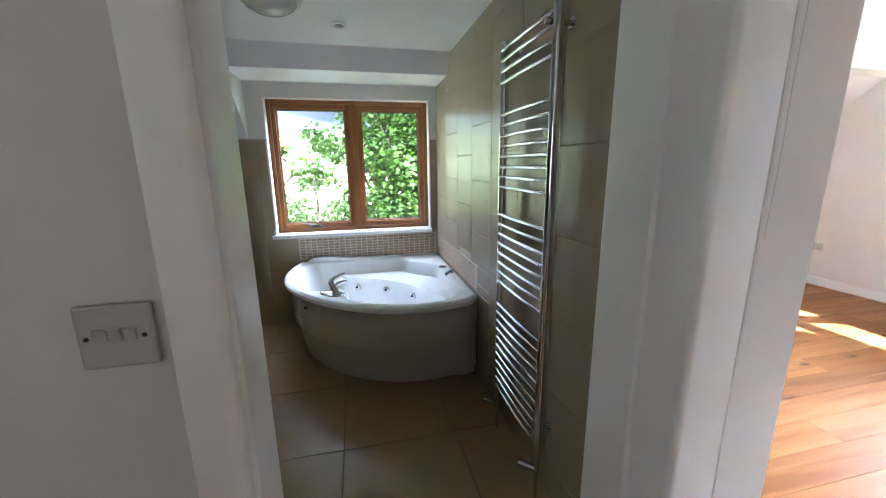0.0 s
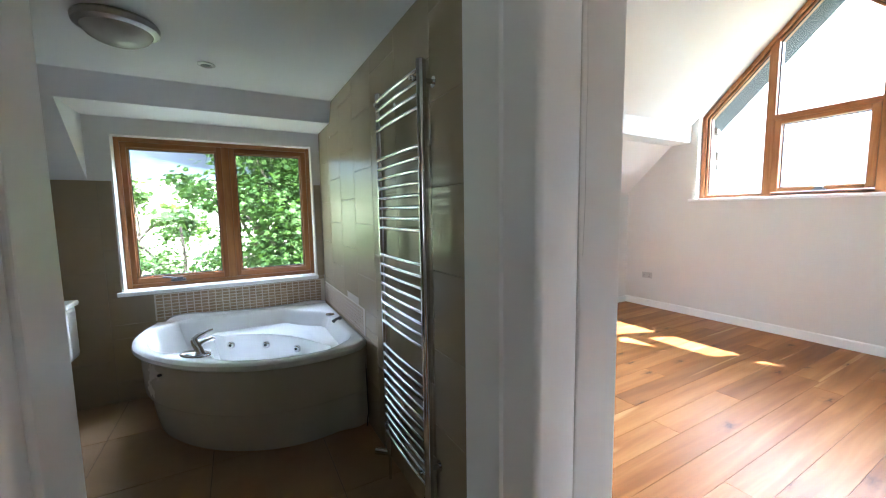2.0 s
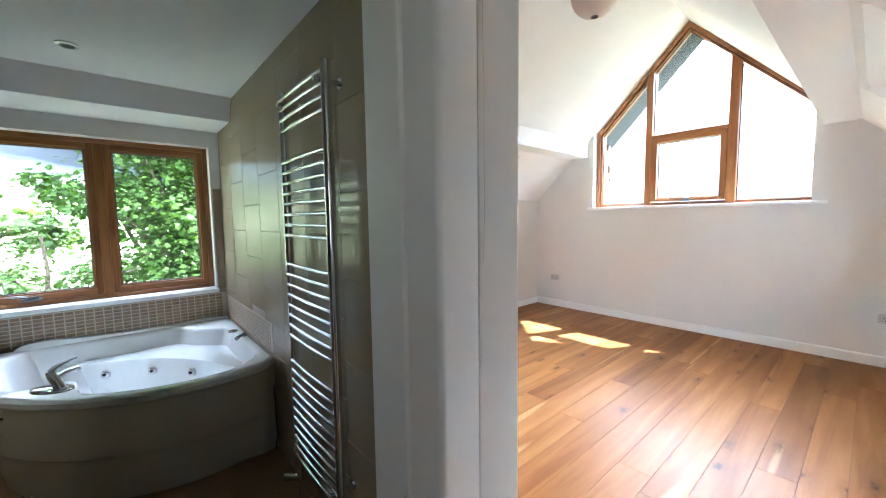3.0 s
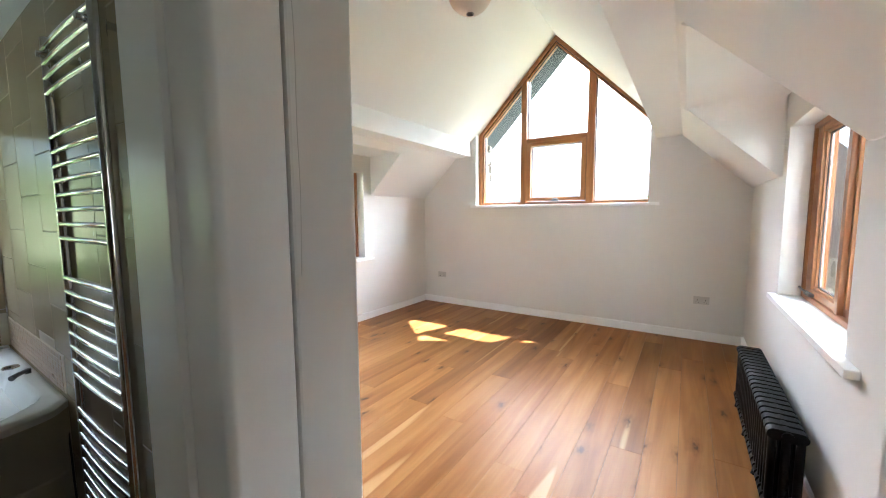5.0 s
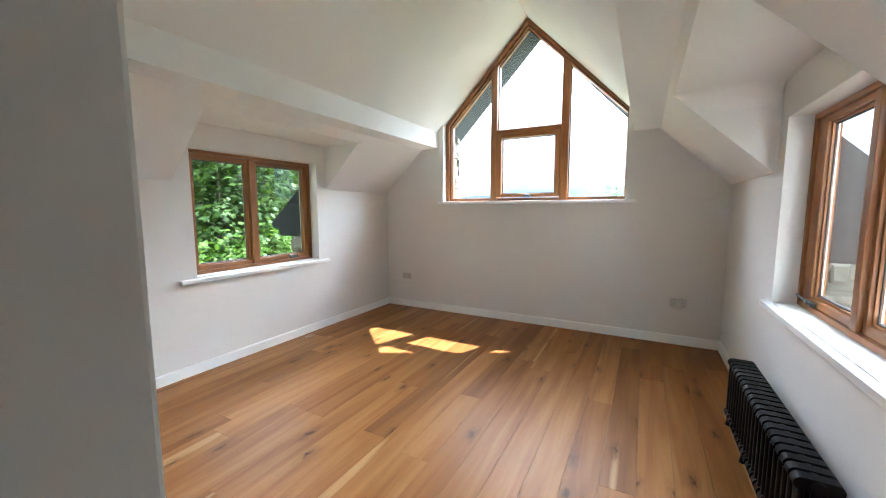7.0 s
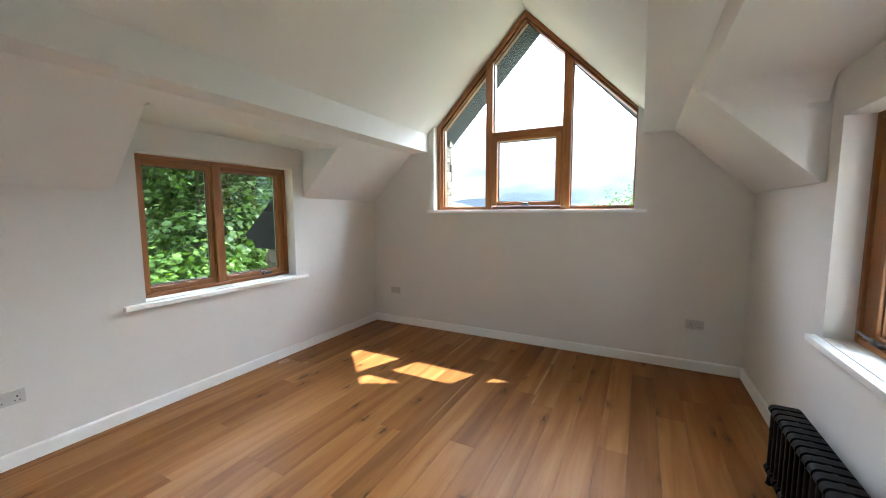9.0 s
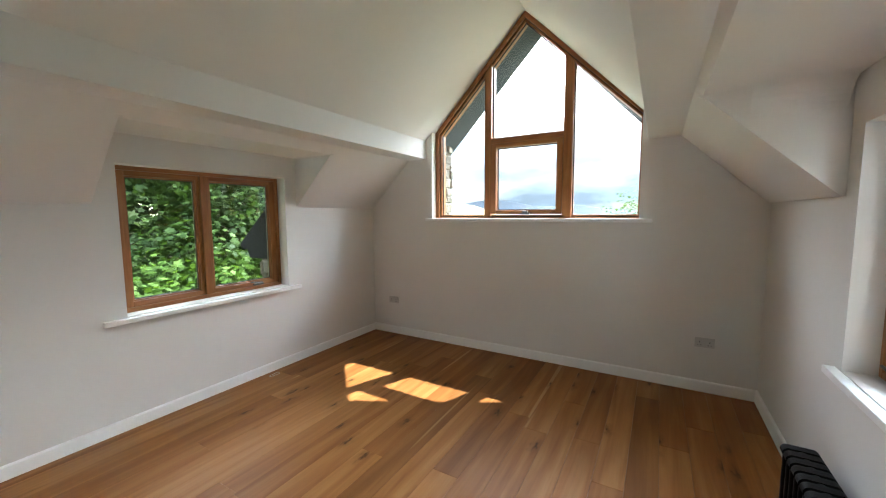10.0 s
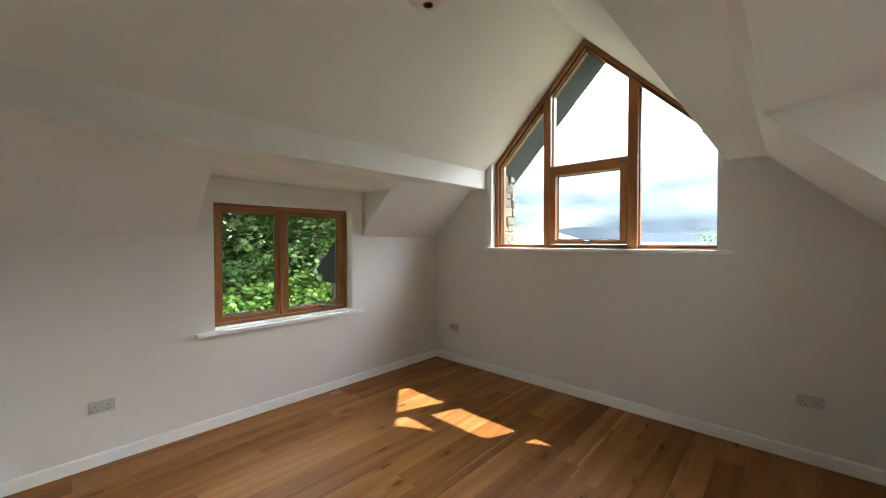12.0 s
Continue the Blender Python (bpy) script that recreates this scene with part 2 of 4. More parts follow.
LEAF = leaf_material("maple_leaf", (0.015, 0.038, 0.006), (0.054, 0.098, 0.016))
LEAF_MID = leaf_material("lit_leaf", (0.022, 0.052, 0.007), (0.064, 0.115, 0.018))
LEAF_SUN = leaf_material("sunlit_leaf", (0.045, 0.095, 0.012), (0.10, 0.17, 0.028))
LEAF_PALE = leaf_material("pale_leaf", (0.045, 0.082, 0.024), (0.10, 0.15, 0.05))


def glass_material():
    m, t, b = material("window_glass")
    t.nodes.remove(b)
    tr = t.nodes.new("ShaderNodeBsdfTransparent")
    tr.inputs["Color"].default_value = (0.95, 0.975, 0.96, 1)
    gl = t.nodes.new("ShaderNodeBsdfGlossy")
    gl.inputs["Roughness"].default_value = 0.02
    lw = t.nodes.new("ShaderNodeLayerWeight")
    pw = t.nodes.new("ShaderNodeMath")
    pw.operation = "POWER"
    pw.inputs[1].default_value = 5.0
    fr = t.nodes.new("ShaderNodeMath")
    fr.operation = "MULTIPLY_ADD"
    fr.inputs[1].default_value, fr.inputs[2].default_value = 0.7, 0.03
    t.links.new(lw.outputs["Facing"], pw.inputs[0])
    t.links.new(pw.outputs[0], fr.inputs[0])
    ms = t.nodes.new("ShaderNodeMixShader")
    t.links.new(fr.outputs[0], ms.inputs[0])
    t.links.new(tr.outputs[0], ms.inputs[1])
    t.links.new(gl.outputs[0], ms.inputs[2])
    t.links.new(ms.outputs[0], t.nodes["Material Output"].inputs["Surface"])
    return m


GLASS = glass_material()


# ---- mesh helpers ----
def part(name, bm, mat, parent=None, label="", smooth=False):
    me = bpy.data.meshes.new(name)
    bmesh.ops.recalc_face_normals(bm, faces=bm.faces)
    bm.to_mesh(me)
    bm.free()
    me.materials.append(mat)
    if smooth:
        for p in me.polygons:
            p.use_smooth = True
        me.set_sharp_from_angle(angle=radians(38))
    ob = new(name, me)
    if parent:
        ob.parent = parent
    if label:
        tagged(ob, label)
    return ob


def thing(name, label="", category="", group="", kind="", at=None):
    ob = new(name)
    ob.empty_display_size = 0.1
    if at is not None:
        ob.matrix_world = at
    return tagged(ob, label, category, group, kind)


def box(bm, x0, x1, y0, y1, z0, z1, bevel=0.0):
    vs = [bm.verts.new((x, y, z)) for x in (x0, x1) for y in (y0, y1) for z in (z0, z1)]
    fs = [bm.faces.new([vs[i] for i in f]) for f in ((0, 1, 3, 2), (4, 6, 7, 5), (0, 4, 5, 1), (2, 3, 7, 6), (0, 2, 6, 4), (1, 5, 7, 3))]
    if bevel:
        es = list({e for f in fs for e in f.edges})
        bmesh.ops.bevel(bm, geom=es, offset=bevel, segments=2, affect="EDGES", profile=0.6)
    return bm


def boxes(*rows, bevel=0.0):
    bm = bmesh.new()
    for r in rows:
        box(bm, *r, bevel=bevel)
    return bm


def prism(bm, pts, axis, a, b):
    """A polygon (pairs in the two other axes, in their order) drawn out along an axis from a to b."""
    def at(p, s):
        q = list(p)
        q.insert(axis, s)
        return q
    lo = [bm.verts.new(at(p, a)) for p in pts]
    hi = [bm.verts.new(at(p, b)) for p in pts]
    n = len(pts)
    bm.faces.new(lo)
    bm.faces.new(hi[::-1])
    for i in range(n):
        bm.faces.new((lo[i], hi[i], hi[(i + 1) % n], lo[(i + 1) % n]))
    return bm


def tube(bm, pts, r, seg=10, caps=True):
    """A round tube along a line of points; r is a number or one for each point."""
    rr = r if isinstance(r, (list, tuple)) else [r] * len(pts)
    pts = [Vector(p) for p in pts]
    rings = []
    for i, p in enumerate(pts):
        d = (pts[min(i + 1, len(pts) - 1)] - pts[max(i - 1, 0)]).normalized()
        u = d.orthogonal().normalized() if i == 0 else (u - d * u.dot(d)).normalized()
        w = d.cross(u)
        rings.append([bm.verts.new(p + (u * math.cos(a) + w * math.sin(a)) * rr[i]) for a in (2 * math.pi * k / seg for k in range(seg))])
    for a, b in zip(rings, rings[1:]):
        for k in range(seg):
            bm.faces.new((a[k], a[(k + 1) % seg], b[(k + 1) % seg], b[k]))
    if caps:
        bm.faces.new(rings[0][::-1])
        bm.faces.new(rings[-1])
    return bm


def lathe(bm, profile, c=(0, 0, 0), seg=32):
    """Turns (radius, height) pairs about the upright axis through c."""
    rings = []
    for r, h in profile:
        rings.append([bm.verts.new((c[0] + r * math.cos(2 * math.pi * k / seg), c[1] + r * math.sin(2 * math.pi * k / seg), c[2] + h)) for k in range(seg)] if r > 1e-6 else [bm.verts.new((c[0], c[1], c[2] + h))])
    for a, b in zip(rings, rings[1:]):
        for k in range(seg):
            q = [a[k % len(a)], a[(k + 1) % len(a)], b[(k + 1) % len(b)], b[k % len(b)]]
            q = list(dict.fromkeys(q))
            if len(q) > 2:
                bm.faces.new(q)
    return bm


def loft(bm, rings, cap_last=True):
    vs = [[bm.verts.new(p) for p in r] for r in rings]
    n = len(vs[0])
    for a, b in zip(vs, vs[1:]):
        for k in range(n):
            bm.faces.new((a[k], a[(k + 1) % n], b[(k + 1) % n], b[k]))
    if cap_last:
        bm.faces.new(vs[-1])
    return bm


def structure(name, bm, mat, label="", category="", parent=None):
    return tagged(part(name, bm, mat, parent), label, category, kind="structure")


# ---- plan ----
GX = 5.277            # gable wall, inner face
LY, RY = 3.513, -0.61  # side walls, inner faces
RIDGE = 1.464
HALL_W, HALL_S = -2.6, -2.6
BATH_W = -1.9
PART0, PART1 = 0.78, 0.894   # partition between bathroom and bedroom
DY0, DY1 = 0.53, 0.768        # wall with the bathroom door

# floors
structure("floor_bedroom_base", boxes((HALL_W, GX + 0.02, HALL_S, LY, -0.16, -0.022)), GASKET, "dark bed beneath the oak boards", "floor")
# side walls with their window openings
LW0, LW1, LWB, LWT = 2.530, 3.914, 0.845, 1.955
RW0, RW1, RWB, RWT = 2.42, 3.765, 0.84, 1.975
LD0, LD1, LDZ = 2.385, 4.052, 2.17    # dormer on the garden side
RD0, RD1, RDZ = 2.32, 3.90, 2.215     # dormer on the other side


def side_wall(name, y0, y1, x0, x1, w0, w1, zb, zt, d0, d1, dz, label):
    bm = boxes((x0, w0, y0, y1, -0.1, 1.66), (w0, w1, y0, y1, -0.1, zb), (w1, x1, y0, y1, -0.1, 1.66),
               (d0 - 0.05, w0, y0, y1, 1.66, dz + 0.05), (w1, d1 + 0.05, y0, y1, 1.66, dz + 0.05), (w0, w1, y0, y1, zt, dz + 0.05))
    return structure(name, bm, WALL, label, "wall")


side_wall("wall_north", LY, 3.74, PART1, GX, LW0, LW1, LWB, LWT, LD0, LD1, LDZ, "off-white plastered wall under a sloping ceiling, with a two-light window")
side_wall("wall_south", -0.84, RY, PART1 - 0.11, GX, RW0, RW1, RWB, RWT, RD0, RD1, RDZ, "off-white plastered wall above a black radiator, with a window")
bm = bmesh.new()
GW0, GW1, GWB = 0.325, 2.57, 1.53
prism(bm, [(-0.84, -0.1), (3.74, -0.1), (3.74, GWB), (-0.84, GWB)], 0, GX, 5.53)
prism(bm, [(GW1, GWB), (3.74, GWB), (3.74, 1.72), (2.72, 2.62), (GW1, 2.75)], 0, GX, 5.53)
prism(bm, [(GW0, GWB), (GW0, 2.75), (0.2, 2.62), (-0.84, 1.72), (-0.84, GWB)], 0, GX, 5.53)
structure("wall_east", bm, WALL, "off-white plastered gable wall with a large pointed window", "wall")
bm = bmesh.new()
prism(bm, [(0.521, -0.1), (LY, -0.1), (LY, 1.72), (2.9, 2.32), (2.7, 2.55), (RIDGE, 3.85), (0.521, 2.85)], 0, PART0, PART1)
prism(bm, [(-0.24, 2.1), (0.521, 2.1), (0.521, 2.85), (0.2, 2.5), (-0.05, 2.32), (-0.24, 2.14)], 0, PART0, PART1)
prism(bm, [(RY, -0.1), (-0.24, -0.1), (-0.24, 2.1), (RY, 1.72)], 0, PART0, PART1)
structure("wall_west", bm, WALL, "off-white plastered partition ending beside the open doorway", "wall")

# ceiling of the bedroom: two steep slopes, boxed purlins, low slopes and dormers
K = (3.70 - 2.466) / (2.655 - RIDGE)
bm = bmesh.new()
X0, X1 = PART0 + 0.01, 5.52
for s in (1, -1):
    def m_(pts):
        return [(RIDGE + s * (y - RIDGE), z) for y, z in pts]

    prism(bm, m_([(RIDGE, 3.70), (2.655, 2.466), (2.655, 2.92), (RIDGE, 4.15)]), 0, X0, X1)
    prism(bm, m_([(2.655, 2.25), (2.905, 2.25), (2.905, 2.66), (2.655, 2.92)]), 0, X0, GX + 0.1)
    d0, d1, dz = (LD0, LD1, LDZ) if s > 0 else (RD0, RD1, RDZ)
    low = m_([(2.905, 2.25), (3.52, 1.66), (3.76, 1.66), (3.76, 1.86), (2.905, 2.66)])
    prism(bm, low, 0, X0, d0)
    prism(bm, low, 0, d1, GX + 0.1)
    prism(bm, m_([(2.905, 2.25), (2.91 + (2.25 - dz), dz), (3.80, dz), (3.80, 2.42), (2.905, 2.66)]), 0, d0, d1)
    for a_, b_ in ((d0 - 0.10, d0 - 0.004), (d1 + 0.004, d1 + 0.10)):
        prism(bm, m_([(2.91, 2.30), (3.55, 1.69), (3.755, 1.69), (3.755, 2.41), (2.91, 2.6)]), 0, a_, b_)
    # plaster curves where the dormer ceilings meet their cheeks
    for xe, sgn in ((d0, 1), (d1, -1)):
        rings = []
        for y in (2.93, 2.98, 3.05, 3.15, 3.30, 3.52):
            low_z = 2.25 - (y - 2.905) * (2.25 - 1.66) / (3.52 - 2.905)
            q = max(0.004, min(0.02 if s > 0 else 0.16, (dz - low_z) * 0.75))
            arc = [(xe + sgn * q * (1 - math.cos(a)), dz - q * (1 - math.sin(a))) for a in (math.pi / 2 * k / 9 for k in range(10))]
            rings.append([(x, RIDGE + s * (y - RIDGE), z) for x, z in [(xe - sgn * 0.003, dz + 0.003)] + arc])
        loft(bm, rings)
structure("ceiling_bedroom", bm, CEIL, "off-white vaulted ceiling with boxed purlins and dormers", "ceiling")

for s, d0, d1, dz in ((1, LD0, LD1, LDZ), (-1, RD0, RD1, RDZ)):
    bm = bmesh.new()
    prism(bm, [(RIDGE + s * (y - RIDGE), z) for y, z in ((3.802, dz + 0.03), (4.14, dz + 0.03), (4.16, dz + 0.16), (3.802, dz + 0.30))], 0, d0 - 0.2, d1 + (0.32 if s < 0 else 0.12))
    structure("roof_dormer_" + ("north" if s > 0 else "south"), bm, EAVE, "dark overhanging edge of the dormer roof", "roof")

# bathroom and landing shells
BX0, BX1, BZ0, BZ1 = -0.695, 0.70, 0.85, 2.01
bm = boxes((BATH_W, BX0, LY, 3.74, -0.1, 2.3), (BX1, PART0, LY, 3.74, -0.1, 2.3), (BX0, BX1, LY, 3.74, -0.1, BZ0), (BX0, BX1, LY, 3.74, BZ1, 2.3))
structure("wall_bathroom_north", bm, WALL, "bathroom outer wall, white above beige tiles", "wall")
structure("wall_bathroom_west", boxes((BATH_W - 0.12, BATH_W, DY0, 3.74, -0.1, 2.4)), WALL, "plain white bathroom side wall", "wall")
DO0, DO1, DOH = -0.223, 0.632, 2.06
bm = boxes((HALL_W - 0.12, DO0, DY0, DY1, -0.1, 2.5), (DO1, PART0, DY0, DY1, -0.1, 2.5), (DO0, DO1, DY0, DY1, DOH, 2.5))
structure("wall_hall_north", bm, WALL, "plastered landing wall with the bathroom doorway", "wall")
bm = boxes((BATH_W, PART0, DY1, 2.97, 2.285, 2.5))
prism(bm, [(2.97, 2.285), (3.06, 2.135), (3.74, 2.135), (3.74, 2.5), (2.97, 2.5)], 0, -0.84, PART0)
prism(bm, [(2.97, 2.285), (3.06, 2.135), (LY, 1.675), (3.6, 1.675), (3.74, 2.5), (2.97, 2.5)], 0, BATH_W, -0.84)
structure("ceiling_bathroom", bm, CEIL, "flat white bathroom ceiling with a dropped edge before the dormer", "ceiling")
structure("ceiling_hall", boxes((HALL_W - 0.12, PART0 - 0.002, HALL_S - 0.12, DY0 - 0.002, 2.4, 2.55)), CEIL, "flat white plastered landing ceiling", "ceiling")
HW0, HW1, HWB, HWT = -2.45, -1.55, 1.0, 2.0      # unseen opening added for the landing fill lamp
structure("wall_hall_west", boxes((HALL_W - 0.12, HALL_W, HALL_S, HW0, -0.1, 2.4), (HALL_W - 0.12, HALL_W, HW1, DY0, -0.1, 2.4), (HALL_W - 0.12, HALL_W, HW0, HW1, -0.1, HWB), (HALL_W - 0.12, HALL_W, HW0, HW1, HWT, 2.4)), WALL, "plain white plastered landing wall with an added opening", "wall")
structure("wall_hall_south", boxes((HALL_W - 0.12, PART1, HALL_S - 0.12, HALL_S, -0.1, 2.4)), WALL, "plain white plastered landing wall", "wall")
structure("wall_hall_east", boxes((PART0, PART1, HALL_S, -0.842, -0.1, 2.45)), WALL, "plain white plastered landing wall", "wall")

structure("wall_hall_leak_stop", boxes((0.70, PART0 - 0.003, -0.845, -0.24, 1.72, 2.57), (0.70, PART0 - 0.003, -0.24, DY0 - 0.003, 2.12, 2.57)), WALL, "unseen white wall piece that stops a sun leak above the doorway", "wall")

# bathroom doorway: lining, stops and architraves
door = thing("door_1", "open bathroom doorway with white painted lining and architraves", "doorway", kind="structure")
part("lining", boxes((DO0, DO0 + 0.012, DY0 - 0.008, DY1 + 0.012, 0, DOH - 0.012), bevel=0.003), GLOSS, door)
part("lining", boxes((DO1 - 0.012, DO1, DY0 - 0.008, DY1 + 0.012, 0, DOH - 0.012), bevel=0.003), GLOSS, door)
part("lining", boxes((DO0, DO1, DY0 - 0.008, DY1 + 0.012, DOH - 0.012, DOH), bevel=0.003), GLOSS, door)
part("door_stop", boxes((0.606, 0.6205, 0.625, DY1 + 0.012, 0.0, DOH - 0.012), bevel=0.004), GLOSS, door)
part("door_stop", boxes((-0.2115, -0.199, 0.632, DY1 + 0.012, 0.0, DOH - 0.012), bevel=0.004), GLOSS, door)


def architrave(x0, x1, soft_left, face, label=""):
    """An upright architrave with one edge well rounded and the other nearly square."""
    back, n = DY0 + 0.004, 6
    rl, rr_ = (0.016, 0.004) if soft_left else (0.004, 0.016)
    pts = [(x1, back), (x0, back)]
    pts += [(x0 + rl - rl * math.cos(a), face + rl - rl * math.sin(a)) for a in (math.pi / 2 * k / n for k in range(n + 1))]
    pts += [(x1 - rr_ + rr_ * math.sin(a), face + rr_ - rr_ * math.cos(a)) for a in (math.pi / 2 * k / n for k in range(n + 1))]
    bm = bmesh.new()
    prism(bm, pts, 2, 0, DOH + 0.07)
    return part("architrave", bm, GLOSS, door, label, True)


architrave(-0.246, -0.178, False, 0.508)
architrave(0.618, 0.737, True, 0.505, "wide white architrave beside the corner")
part("architrave", boxes((-0.178, 0.618, 0.510, DY0 + 0.004, DOH - 0.004, DOH + 0.07), bevel=0.006), GLOSS, door)
# plastered return at the end of the partition
structure("trim_corner", boxes((0.748, 0.896, 0.512, 0.5305, 0.0, 2.1), bevel=0.006), WALL, "plastered wall end with a rounded corner", "trim")
bm = bmesh.new()
tube(bm, [(0.764 + 0.0016 * math.sin(z * 9) + 0.0012 * math.sin(z * 23), 0.5118, z) for z in np.linspace(1.3, 2.05, 40)], 0.0004, 5)
structure("trim_crack", bm, CRACK, "hairline crack in the paint", "crack")

# skirtings
def skirting(name, pts, a, b, axis):
    bm = bmesh.new()
    prism(bm, pts, axis, a, b)
    return structure(name, bm, GLOSS, "white painted skirting board", "skirting")


skirting("baseboard_north", [(LY, 0.0), (LY - 0.018, 0.0), (LY - 0.018, 0.079), (LY - 0.012, 0.088), (LY, 0.09)], PART1 + 0.02, GX - 0.018, 0)
skirting("baseboard_south", [(RY, 0.0), (RY + 0.018, 0.0), (RY + 0.018, 0.094), (RY + 0.012, 0.103), (RY, 0.105)], PART1 + 0.02, GX - 0.018, 0)
skirting("baseboard_east", [(GX, 0.0), (GX - 0.018, 0.0), (GX - 0.018, 0.086), (GX - 0.012, 0.096), (GX, 0.098)], RY, LY, 1)
skirting("baseboard_west", [(PART1, 0.0), (PART1 + 0.018, 0.0), (PART1 + 0.018, 0.086), (PART1 + 0.012, 0.096), (PART1, 0.098)], 0.54, LY, 1)

# window boards
structure("window_sill_north", boxes((2.385, 4.045, LY - 0.046, LY + 0.125, 0.800, 0.836), bevel=0.006), GLOSS, "white painted window board", "window sill")
structure("window_sill_south", boxes((2.25, 3.85, RY - 0.125, RY + 0.045, 0.798, 0.834), bevel=0.006), GLOSS, "white painted window board", "window sill")
structure("window_sill_east", boxes((GX - 0.045, 5.37, 0.212, 2.645, 1.496, 1.531), bevel=0.006), GLOSS, "white painted window board of the pointed window", "window sill")
structure("window_sill_bathroom", boxes((-0.735, 0.715, LY - 0.028, LY + 0.125, 0.812, 0.846), bevel=0.006), GLOSS, "white painted window board", "window sill")


# ---- windows ----
def casement(name, m, w, h, lights, label, stay_at):
    """A timber window: u along, v up, depth outward. lights: (u0, u1, opening) of each glazed light."""
    win = thing(name, label, "window", kind="structure", at=m)
    D = 0.115

    def bar(n, u0, u1, v0, v1, d0, d1, mat, parent=win):
        return part(n, boxes((u0, u1, d0, d1, v0, v1), bevel=0.004), mat, parent)
    F = 0.032
    frame_ = part("frame", boxes((0, F, 0, D, 0, h), (w - F, w, 0, D, 0, h), bevel=0.005), FRAME_Z, win)
    part("head", boxes((F, w - F, 0, D, h - F, h), bevel=0.005), FRAME_X, win)
    part("bottom_rail", boxes((F, w - F, 0, D, 0, F), bevel=0.005), FRAME_X, win)
    mid = (lights[0][1] + lights[1][0]) / 2
    part("mullion", boxes((mid - 0.028, mid + 0.028, 0.002, D, F, h - F), bevel=0.005), FRAME_Z, win)
    for i, (u0, u1, opens) in enumerate(lights):
        a, b = (F, mid - 0.028) if i == 0 else (mid + 0.028, w - F)
        vb, vt = 0.074, h - 0.070
        d0 = 0.016 if opens else 0.026
        sash = bar("sash", a, u0, F, h - F, d0, d0 + 0.06, FRAME_Z)
        bar("stile", u1, b, F, h - F, d0, d0 + 0.06, FRAME_Z, sash)
        bar("rail", u0, u1, F, vb, d0, d0 + 0.06, FRAME_X, sash)
        bar("rail", u0, u1, vt, h - F, d0, d0 + 0.06, FRAME_X, sash)
        part("bead", boxes((u0, u0 + 0.012, d0 + 0.016, d0 + 0.05, vb, vt), (u1 - 0.012, u1, d0 + 0.016, d0 + 0.05, vb, vt), bevel=0.003), FRAME_Z, sash)
        part("bead", boxes((u0 + 0.012, u1 - 0.012, d0 + 0.016, d0 + 0.05, vb, vb + 0.012), (u0 + 0.012, u1 - 0.012, d0 + 0.016, d0 + 0.05, vt - 0.012, vt), bevel=0.003), FRAME_X, sash)
        part("gasket", boxes((u0 + 0.012, u1 - 0.012, d0 + 0.030, d0 + 0.046, vb + 0.012, vb + 0.018), (u0 + 0.012, u1 - 0.012, d0 + 0.030, d0 + 0.046, vt - 0.017, vt - 0.012), (u0 + 0.012, u0 + 0.017, d0 + 0.030, d0 + 0.0335, vb + 0.018, vt - 0.017), (u1 - 0.017, u1 - 0.012, d0 + 0.030, d0 + 0.0335, vb + 0.018, vt - 0.017)), SLOT, sash, "black glazing gasket")
        pane = part("pane", boxes((u0 + 0.002, u1 - 0.002, d0 + 0.034, d0 + 0.040, vb + 0.002, vt - 0.002)), GLASS, sash)
        pane.visible_shadow = False
        part("spacer", boxes((u0 + 0.012, u0 + 0.015, d0 + 0.04, d0 + 0.046, vb + 0.012, vt - 0.012), (u1 - 0.015, u1 - 0.012, d0 + 0.04, d0 + 0.046, vb + 0.012, vt - 0.012)), BRUSHED, sash)
    u = stay_at
    bm = boxes((u - 0.05, u + 0.05, -0.012, 0.016, 0.036, 0.056), bevel=0.005)
    box(bm, u - 0.02, u + 0.035, -0.024, -0.006, 0.046, 0.07, bevel=0.006)
    tube(bm, [(u - 0.01, -0.018, 0.062), (u - 0.06, -0.03, 0.075), (u - 0.10, -0.028, 0.078)], [0.008, 0.006, 0.007], 8)
    part("winder_handle", bm, FITTING, win, "dark metal winder", True)
    return win


def wall_frame(x, y, z, turned=False):
    return Matrix(((-1, 0, 0, x), (0, -1, 0, y), (0, 0, 1, z), (0, 0, 0, 1))) if turned else Matrix.Translation((x, y, z))


casement("window_1", wall_frame(LW0, 3.628, LWB), LW1 - LW0, LWT - LWB, [(0.096, 0.599, False), (0.706, 1.292, True)], "stained timber two-light window looking onto maple trees", 1.12)
casement("window_2", wall_frame(RW1, -0.728, RWB, True), RW1 - RW0, RWT - RWB, [(0.150, 0.635, True), (0.745, 1.285, False)], "stained timber two-light window with a winder, facing the eaves", 0.20)
casement("window_3", wall_frame(BX0, 3.60, BZ0), BX1 - BX0, BZ1 - BZ0, [(0.066, 0.655, True), (0.785, 1.322, False)], "stained timber two-light bathroom window over the bath", 0.33)


def offset_poly(pts, d):
    """A convex polygon drawn in by d."""
    n, lines = len(pts), []
    for i in range(n):
        a, b = Vector(pts[i]), Vector(pts[(i + 1) % n])
        e = (b - a).normalized()
        nrm = Vector((-e.y, e.x))
        lines.append((a + nrm * d, e))
    res = []
    for i in range(n):
        (p, e), (q, f) = lines[i - 1], lines[i]
        den = e.x * f.y - e.y * f.x
        s = ((q.x - p.x) * f.y - (q.y - p.y) * f.x) / den
        res.append(p + e * s)
    return res


